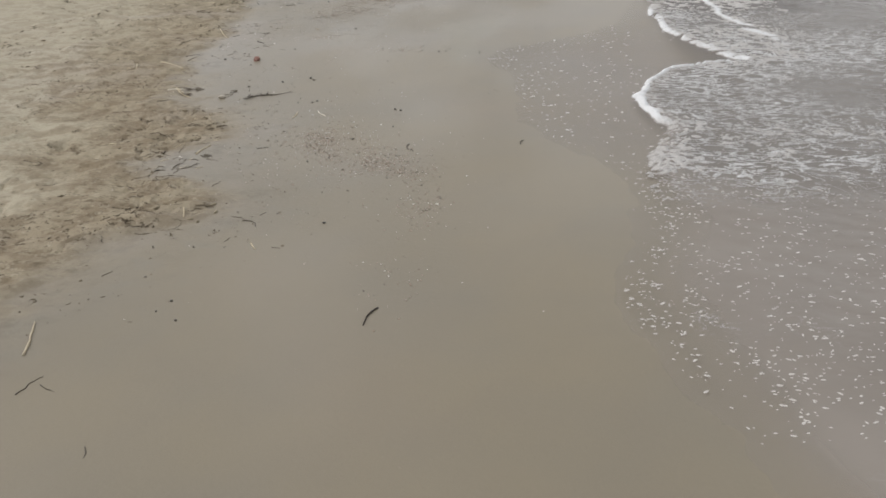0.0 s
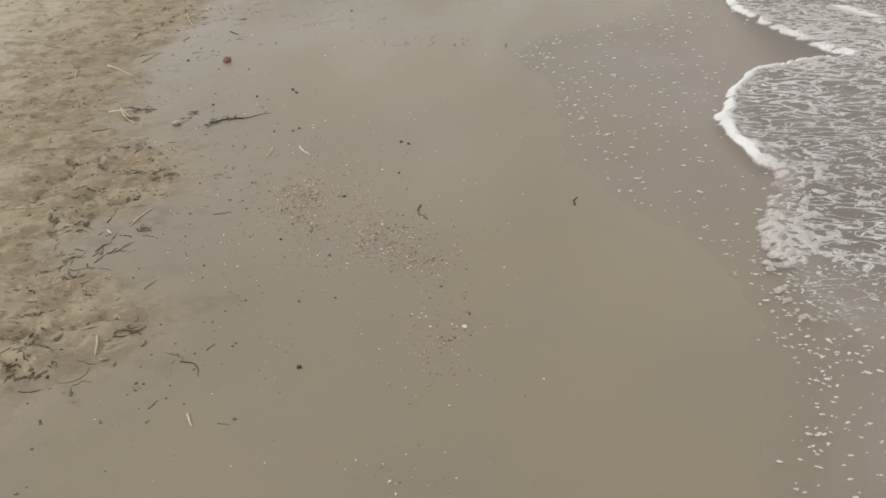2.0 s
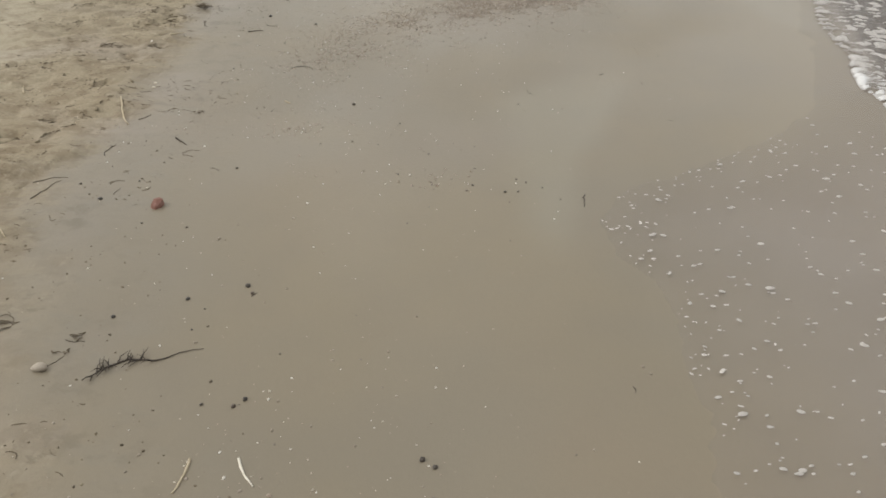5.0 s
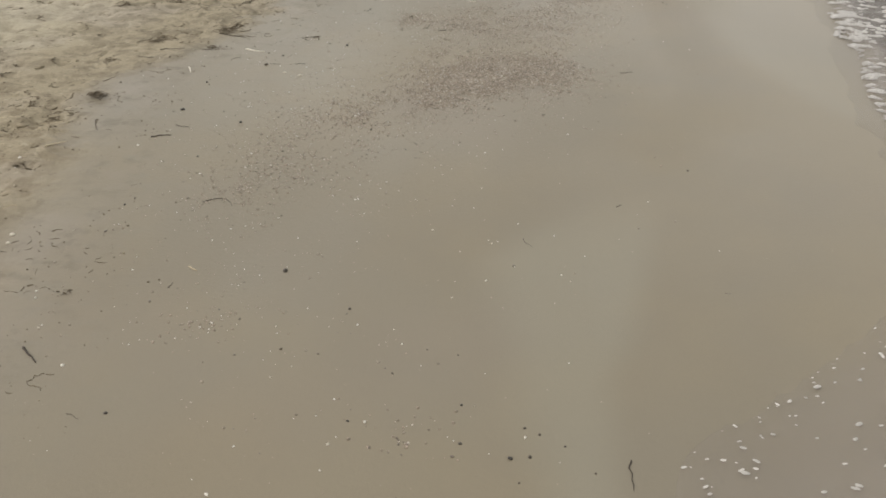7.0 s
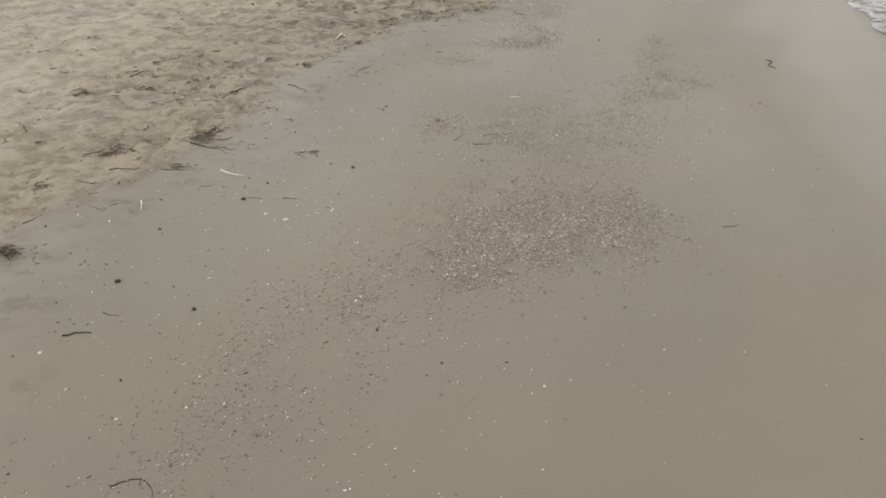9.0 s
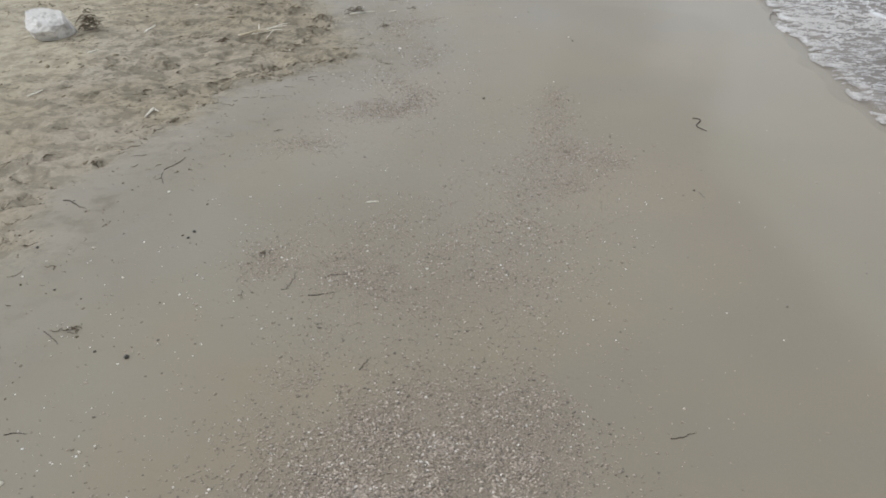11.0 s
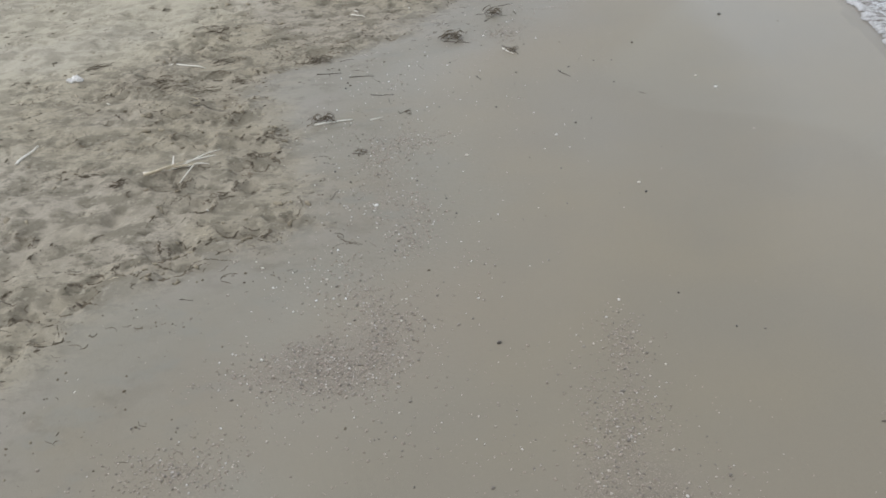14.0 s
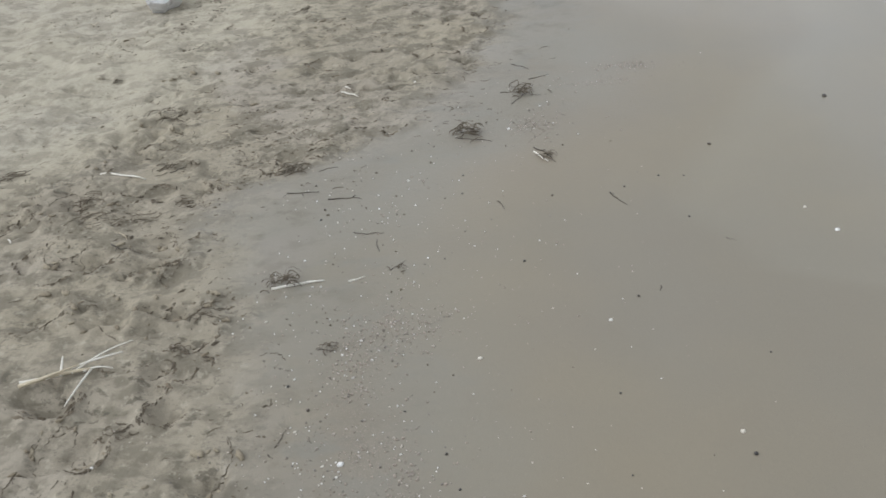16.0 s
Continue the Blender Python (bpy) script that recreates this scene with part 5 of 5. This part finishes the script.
curl(-0.124, 12.600, 0.043, 138, -139)
curl(0.115, 12.101, 0.122, -152, 55)
curl(0.048, 11.911, 0.083, 115, -52)
curl(-0.348, 12.876, 0.038, 165, 185)
curl(-0.817, 12.818, 0.040, -123, -134)
curl(-0.545, 12.184, 0.015, -167, -175)
curl(-0.618, 3.902, 0.248, -140, 21)
curl(-0.563, 3.601, 0.032, -116, -180)
curl(-0.407, 3.667, 0.094, 87, -52)
curl(-0.860, 4.223, 0.036, -152, 123)
curl(-0.845, 3.898, 0.311, 85, -18)
curl(0.780, 4.797, 1.676, -161, -4)
curl(-0.855, 4.233, 0.042, 155, 54)
curl(-1.299, 9.598, 0.195, 101, -45)
curl(-1.247, 9.738, 0.042, 128, -94)
curl(-1.337, 9.630, 0.081, -137, 79)
curl(-1.514, 9.648, 0.018, 170, 231)
curl(-1.649, 9.719, 0.029, -50, -95)
curl(-1.262, 10.394, 0.167, 179, -76)
curl(-1.112, 9.794, 0.023, 137, 250)
curl(-0.378, 11.755, 0.172, 124, -56)
curl(-0.943, 11.222, 0.083, -147, 39)
curl(-0.936, 11.831, 0.111, -163, 62)
curl(-1.288, 7.220, 0.020, -143, -185)
curl(-1.339, 7.249, 0.051, -123, 75)
curl(-1.040, 6.775, 0.038, -165, -132)
curl(-1.101, 6.634, 0.134, 80, -21)
curl(-1.837, 9.327, 0.037, -122, -258)
curl(1.953, 9.673, 3.733, -161, -2)
curl(-1.665, 9.652, 0.070, -170, -90)
curl(-1.876, 8.444, 0.167, 90, -36)

for _ in range(30):
    twig(rng.gauss(-0.83, 0.085), rng.gauss(4.34, 0.085), rng.uniform(0.018, 0.060), rng.gauss(35, 55), rng.uniform(-0.12, 0.12), rng.uniform(0.0008, 0.0018))
for _ in range(7):
    reed(rng.gauss(-0.83, 0.09), rng.gauss(4.34, 0.09), rng.uniform(0.02, 0.05), rng.gauss(35, 55), rng.random() < 0.4, 0.5)


# ---- grains, litter and flecks ----
def grains(name, patches, seed, label, material=GRAVEL, size=0.0026, kind="gravel", many=1.0):
    """Many grains of grit, each a small irregular stone."""
    r = np.random.default_rng(seed)
    a = np.arange(5) * 2 * np.pi / 5
    ring = np.stack((np.cos(a), np.sin(a), np.full(5, -0.5)), -1)
    base = np.concatenate((ring, ring * (0.78, 0.78, 0.0) + (0, 0, 0.55), ((0.1, 0.05, 0.85),)))
    tri = np.array([t for i in range(5) for t in ((i, (i + 1) % 5, 5 + (i + 1) % 5), (i, 5 + (i + 1) % 5, 5 + i), (5 + i, 5 + (i + 1) % 5, 10))])
    xs, ys = [], []
    for px, py, rx, ry, n in patches:
        n = int(n * many)
        a, q = r.uniform(0, 2 * np.pi, n), np.where(r.random(n) < 0.45, np.sqrt(r.random(n)) * 1.1 + r.normal(0, 0.2, n), np.abs(r.normal(0, 1.05, n)))
        x, y = px + rx * q * np.cos(a), py + ry * q * np.sin(a)
        hold = fbm(x, y, 0.14, 4, 161, 0.65) + r.normal(0, 0.30, n) > -0.05
        xs.append(x[hold])
        ys.append(y[hold])
    x, y = np.concatenate(xs), np.concatenate(ys)
    n = len(x)
    size = np.clip(r.lognormal(math.log(size), 0.42, n), 0.0010, 0.0052)
    turn = r.uniform(0, 2 * np.pi, n)
    v = base[None] * (1 + r.uniform(-0.25, 0.25, (n, 11, 1))) * size[:, None, None] * np.array((1.2, 0.85, 0.75))
    c, s = np.cos(turn)[:, None], np.sin(turn)[:, None]
    vx, vy = v[..., 0] * c - v[..., 1] * s, v[..., 0] * s + v[..., 1] * c
    co = np.stack((vx + x[:, None], vy + y[:, None], v[..., 2] + (ground_z(x, y) + 0.12 * size)[:, None]), -1).reshape(-1, 3)
    faces = (tri[None] + 11 * np.arange(n)[:, None, None]).reshape(-1, 3)
    me = bpy.data.meshes.new(name)
    me.from_pydata(co.tolist(), [], faces.tolist())
    me.materials.append(material)
    return tagged(new(name, me), label, kind, kind="stuff")


def litter(name, material, number, seed, length, width, where, label, tries=16):
    """Short crooked fibres strewn over the loose sand, thick in some places and thin in others."""
    r = np.random.default_rng(seed)
    x, y = r.uniform(-3.4, 1.0, number * tries), r.uniform(2.2, 16.8, number * tries)
    hold = r.random(len(x)) < where(x, y)
    x, y = x[hold][:number], y[hold][:number]
    n = len(x)
    l, w = length * r.lognormal(0, 0.45, n), width * r.uniform(0.6, 1.5, n)
    h, bend = r.normal(0.15, 0.75, n), r.uniform(-0.35, 0.35, n)
    co = np.zeros((n, 5, 3, 3))
    for i in range(5):
        s = i / 4 - 0.5
        px, py = s * l, bend * l * (0.25 - s * s) * 4
        cx, cy = x + px * np.cos(h) - py * np.sin(h), y + px * np.sin(h) + py * np.cos(h)
        cz = ground_z(cx, cy)
        taper = w * (1.0 - 0.9 * abs(s))
        for j in range(3):
            a = 2 * np.pi * j / 3 + np.pi / 2
            co[:, i, j, 0] = cx - np.sin(h) * np.cos(a) * taper
            co[:, i, j, 1] = cy + np.cos(h) * np.cos(a) * taper
            co[:, i, j, 2] = cz + 0.5 * w + np.sin(a) * taper * 0.8
    quad = [(3 * i + j, 3 * i + (j + 1) % 3, 3 * i + 3 + (j + 1) % 3, 3 * i + 3 + j) for i in range(4) for j in range(3)]
    faces = (np.array(quad)[None] + 15 * np.arange(n)[:, None, None]).reshape(-1, 4)
    me = bpy.data.meshes.new(name)
    me.from_pydata(co.reshape(-1, 3).tolist(), [], faces.tolist())
    me.materials.append(material)
    return tagged(new(name, me), label, "beach litter", kind="stuff")


def in_loose(x, y):
    d = along(LOOSE, y) - x
    return looseness(x, y) * smooth(fbm(x, y, 0.34, 4, 171, 0.6), 0.02, 0.30) * (0.45 + 0.55 * np.exp(-np.maximum(d, 0) / 0.9))


def in_crevice(x, y):
    return looseness(x, y) * smooth(crack(x, y), 0.45, 0.8) * np.exp(-np.maximum(along(LOOSE, y) - x - 0.3, 0) / 0.8)


def thin_loose(x, y):
    return looseness(x, y) * 0.5


def crumbs():
    """Crumbled bark and weed that lies in drifts between the lumps, and dark arcs for the shade in hollows."""
    r = np.random.default_rng(14)
    x, y = r.uniform(-3.6, 1.0, 420000), r.uniform(2.2, 16.8, 420000)
    hold = r.random(len(x)) < in_loose(x, y) * (0.10 + 0.16 * (1 - smooth(y, 4.6, 5.6)) + 0.12 * smooth(y, 11.6, 12.6)) + looseness(x, y) * crack(x, y) * 0.60 * np.exp(-np.maximum(along(LOOSE, y) - x, 0) / 1.2)
    xs, ys, turns = [x[hold]], [y[hold]], [r.normal(0.1, 0.8, int(hold.sum()))]
    # dark crumbs along each hollow's steep side stand in for its shadow
    for dx, dy, rad, depth, way in TRODDEN:
        if r.random() < 0.35:
            continue
        count = int(650 * rad)
        a, q = r.normal(way, 0.60, count), rad * r.normal(0.92, 0.06, count)
        q = q / (1 + 0.55 * fbm(dx + q * np.cos(a), dy + q * np.sin(a), 0.07, 3, 5))
        xs.append(dx + q * np.cos(a))
        ys.append(dy + q * np.sin(a) / 1.2)
        turns.append(a + math.pi / 2 + r.normal(0, 0.35, count))
    x, y, turn = np.concatenate(xs), np.concatenate(ys), np.concatenate(turns)
    n = len(x)
    size = np.clip(r.lognormal(math.log(0.0023), 0.50, n), 0.0010, 0.008)
    base = np.array(((1, 0, -0.5), (-1, 0, -0.5), (0, 1, -0.5), (0, -1, -0.5), (0.15, 0.1, 0.9)), float)
    tri = np.array(((0, 2, 4), (2, 1, 4), (1, 3, 4), (3, 0, 4)))
    v = base[None] * (1 + r.uniform(-0.4, 0.4, (n, 5, 1))) * size[:, None, None] * np.array((2.5, 0.8, 0.7))
    c, s = np.cos(turn)[:, None], np.sin(turn)[:, None]
    vx, vy = v[..., 0] * c - v[..., 1] * s, v[..., 0] * s + v[..., 1] * c
    co = np.stack((vx + x[:, None], vy + y[:, None], v[..., 2] + (ground_z(x, y) + 0.2 * size)[:, None]), -1).reshape(-1, 3)
    me = bpy.data.meshes.new("bark_crumbs")
    me.from_pydata(co.tolist(), [], (tri[None] + 5 * np.arange(n)[:, None, None]).reshape(-1, 3).tolist())
    me.materials.append(CRUMB)
    return tagged(new("bark_crumbs", me), "drifts of dark crumbled bark and seaweed, also darkening shaded hollow edges", "beach litter", kind="stuff")


def clods():
    """Damp lumps of sand kicked up in the trodden part, many of them round the hollows."""
    r = np.random.default_rng(15)
    ball = stone_mesh("sand_clod", 77, 0.7, 0.5, CLOD, 2)
    base = np.array([v.co[:] for v in ball.vertices])
    tri = np.array([p.vertices[:] for p in ball.polygons])
    bpy.data.meshes.remove(ball)
    x, y = r.uniform(-3.2, 0.8, 30000), r.uniform(2.6, 16.4, 30000)
    hold = r.random(len(x)) < looseness(x, y) ** 3 * smooth(fbm(x, y, 0.30, 3, 191), 0.0, 0.45) * 0.07
    xs, ys = [x[hold]], [y[hold]]
    for dx, dy, rad, depth in DENTS:
        a, q = r.uniform(0, 2 * np.pi, 9), rad * r.normal(1.12, 0.16, 9)
        xs.append(dx + q * np.cos(a))
        ys.append(dy + q * np.sin(a) * 0.85)
    x, y = np.concatenate(xs), np.concatenate(ys)
    n = len(x)
    size = np.clip(r.lognormal(math.log(0.015), 0.45, n), 0.006, 0.042)
    turn = r.uniform(0, 2 * np.pi, n)
    v = base[None] * (1 + 0.22 * r.uniform(-1, 1, (n, len(base), 1))) * size[:, None, None] * np.array((1.4, 0.9, 0.55))
    c, s = np.cos(turn)[:, None], np.sin(turn)[:, None]
    vx, vy = v[..., 0] * c - v[..., 1] * s, v[..., 0] * s + v[..., 1] * c
    co = np.stack((vx + x[:, None], vy + y[:, None], v[..., 2] + (ground_z(x, y) + 0.10 * size)[:, None]), -1).reshape(-1, 3)
    me = bpy.data.meshes.new("sand_clods")
    me.from_pydata(co.tolist(), [], (tri[None] + len(base) * np.arange(n)[:, None, None]).reshape(-1, 3).tolist())
    for p in me.polygons:
        p.use_smooth = True
    me.materials.append(CLOD)
    return tagged(new("sand_clods", me), "small damp lumps of trodden sand", "sand", kind="stuff")


def by_border(x, y):
    d = along(LOOSE, y) - x
    return np.exp(-((d + 0.08) / 0.22) ** 2) * smooth(fbm(x, y, 0.25, 3, 181), -0.1, 0.5)


grains("gravel", [p for p in GRIT_BANK if p[1] < 9.4], 5, "dense patch of fine grey and pinkish gravel on wet sand", size=0.0022, many=2.1)
grains("gravel", [p for p in GRIT_BANK if p[1] > 9.4] + list(GRIT_FAR), 15, "thin patches of fine grey and pinkish gravel on wet sand", size=0.0018, many=1.5)
grains("gravel", GRIT_END, 35, "loose trail of fine gravel along the damp edge", size=0.0020, many=1.9)
grains("pale_gravel", GRIT_NEAR, 25, "thin patches of pale pinkish gravel on wet sand", PALE_GRAVEL, 0.0023, many=0.8)
grains("scattered_grit", ((-0.3, 4.6, 0.6, 1.0, 1600), (-0.5, 6.3, 0.6, 1.2, 450), (-0.6, 8.0, 0.6, 0.9, 3000), (-0.2, 9.2, 0.8, 0.9, 4500), (0.3, 10.4, 0.7, 0.9, 3400), (0.1, 11.9, 0.45, 1.0, 2600), (0.4, 13.6, 0.6, 0.9, 1000)), 6, "single grains of grit strewn on wet sand", size=0.0019, many=0.9)
grains("shell_grit", ((0.10, 12.25, 0.22, 0.60, 430), (0.12, 13.3, 0.28, 0.45, 170), (0.0, 11.6, 0.4, 0.4, 140), (-0.7, 9.2, 0.6, 0.9, 260), (-0.5, 7.6, 0.8, 1.0, 260), (-0.2, 4.8, 0.4, 0.6, 260), (-0.3, 6.2, 0.7, 0.9, 50), (0.2, 10.0, 0.6, 0.6, 260)), 16, "tiny white shell crumbs strewn on wet sand", SHELL_CRUMB, 0.0021, "shell grit")
grains("dark_grit", tuple((float(along(LOOSE, y)) + 0.30, y, 0.30, 0.28, 75) for y in np.arange(3.2, 14.2, 0.4)), 26, "dark specks of bark and grit strewn on wet sand", CRUMB, 0.0024)
crumbs()
clods()
litter("seaweed_litter", WEED, 1500, 8, 0.018, 0.0016, in_loose, "dark crumbs of dried seaweed and bark in loose sand")
litter("crevice_litter", WEED, 4500, 18, 0.017, 0.0015, in_crevice, "dark seaweed fibres caught in crevices of the trodden sand", 60)
litter("border_litter", WEED, 1300, 9, 0.022, 0.0012, by_border, "thin dark seaweed fibres along the damp edge")
litter("bark_litter", WEED, 450, 13, 0.020, 0.0016, thin_loose, "single dark crumbs of bark strewn over loose sand")
litter("straw_litter", STRAW, 160, 10, 0.035, 0.0016, in_loose, "short pale straws strewn over loose sand")


def fleck_mesh(seed):
    r = random.Random(seed)
    bm = bmesh.new()
    lobes = [(r.uniform(-0.26, 0.26), r.uniform(-0.2, 0.2), r.uniform(0.26, 0.40)) for _ in range(3)]
    rows = []
    for q, h in ((1.0, 0.0), (0.72, 0.17), (0.36, 0.25)):
        row = []
        for j in range(10):
            a = 2 * math.pi * j / 10
            d = max(x * math.cos(a) + y * math.sin(a) + s for x, y, s in lobes)
            row.append(bm.verts.new((q * d * math.cos(a), q * d * math.sin(a), h * (1 + 0.2 * r.uniform(-1, 1)))))
        rows.append(row)
    for one, two in zip(rows, rows[1:]):
        for j in range(10):
            bm.faces.new((one[j], one[(j + 1) % 10], two[(j + 1) % 10], two[j]))
    bm.faces.new(rows[-1])
    me = bpy.data.meshes.new("foam_fleck")
    bm.to_mesh(me)
    bm.free()
    for p in me.polygons:
        p.use_smooth = True
    me.materials.append(FLECK)
    return me


def foam_flecks():
    """Flecks that a spent wave leaves on the film of water."""
    kinds, r, made = [fleck_mesh(90 + i) for i in range(7)], random.Random(12), 0
    while made < 300:
        x, y = r.uniform(0.5, 1.9), r.uniform(4.2, 7.3)
        z, edge, wave = (float(v) for v in water_z(np.array(x), np.array(y)))
        thick = 0.8 if y > 6.2 or edge < 0.12 else 1.0 if 4.7 < y and edge < 0.8 else 0.35
        if edge < 0.02 or wave > -0.01 or r.random() > thick or edge > 0.95:
            continue
        ob = new("foam_fleck", r.choice(kinds))
        s = min(0.021, 0.0100 * math.exp(r.gauss(0, 0.38)))
        ob.scale = (1.4 * s, 0.8 * s, 0.5 * s)
        ob.rotation_euler.z = r.gauss(0.0, 0.5)
        ob.location, ob.parent = (x, y, z + 0.0005), water
        made += 1


def small_flecks():
    """The froth at the near end and along the water's edge, too fine to pick apart."""
    r = np.random.default_rng(22)
    x, y = r.uniform(0.9, 2.6, 60000), r.uniform(2.4, 4.6, 60000)
    z, edge, wave = water_z(x, y)
    drift = 0.25 + 0.75 * smooth(fbm(x, y, 0.20, 3, 221, 0.6), -0.25, 0.35)
    hold = (edge > 0.02) & (r.random(len(x)) < 0.13 * drift * smooth(edge, 0.0, 0.1) * (1 - smooth(y, 4.1, 4.6)) * (0.35 + 0.65 * np.exp(-edge / 0.5)))
    u, v = r.uniform(0.5, 1.6, 26000), r.uniform(4.5, 7.1, 26000)
    w, out, behind = water_z(u, v)
    edged = (out > 0.015) & (behind < -0.02) & (r.random(len(u)) < (0.04 + 0.045 * smooth(v, 5.2, 5.8)) * np.exp(-out / (0.16 - 0.05 * smooth(v, 5.2, 5.8))))
    x, y, z = np.concatenate((x[hold], u[edged])), np.concatenate((y[hold], v[edged])), np.concatenate((z[hold], w[edged]))
    verts, faces = [], []
    for i, kind in enumerate(fleck_mesh(120 + i) for i in range(5)):
        base = np.array([v.co[:] for v in kind.vertices])
        size = np.clip(0.0062 * r.lognormal(0, 0.38, len(x[i::5])), 0.003, 0.014)
        turn = r.normal(0, 0.6, len(size))
        bx, by = base[None, :, 0] * 1.4 * size[:, None], base[None, :, 1] * 0.8 * size[:, None]
        c, sn = np.cos(turn)[:, None], np.sin(turn)[:, None]
        co = np.stack((x[i::5, None] + bx * c - by * sn, y[i::5, None] + bx * sn + by * c, z[i::5, None] + 0.0005 + 0.35 * size[:, None] * base[None, :, 2]), -1)
        for k in range(len(size)):
            start = len(verts)
            verts.extend(co[k].tolist())
            faces.extend([start + v for v in p.vertices] for p in kind.polygons)
        bpy.data.meshes.remove(kind)
    me = bpy.data.meshes.new("foam_bubbles")
    me.from_pydata(verts, [], faces)
    for p in me.polygons:
        p.use_smooth = True
    me.materials.append(FLECK)
    return tagged(new("foam_bubbles", me), "fine froth bubbles spread over the thin water", "foam", kind="stuff")


foam_flecks()
small_flecks()
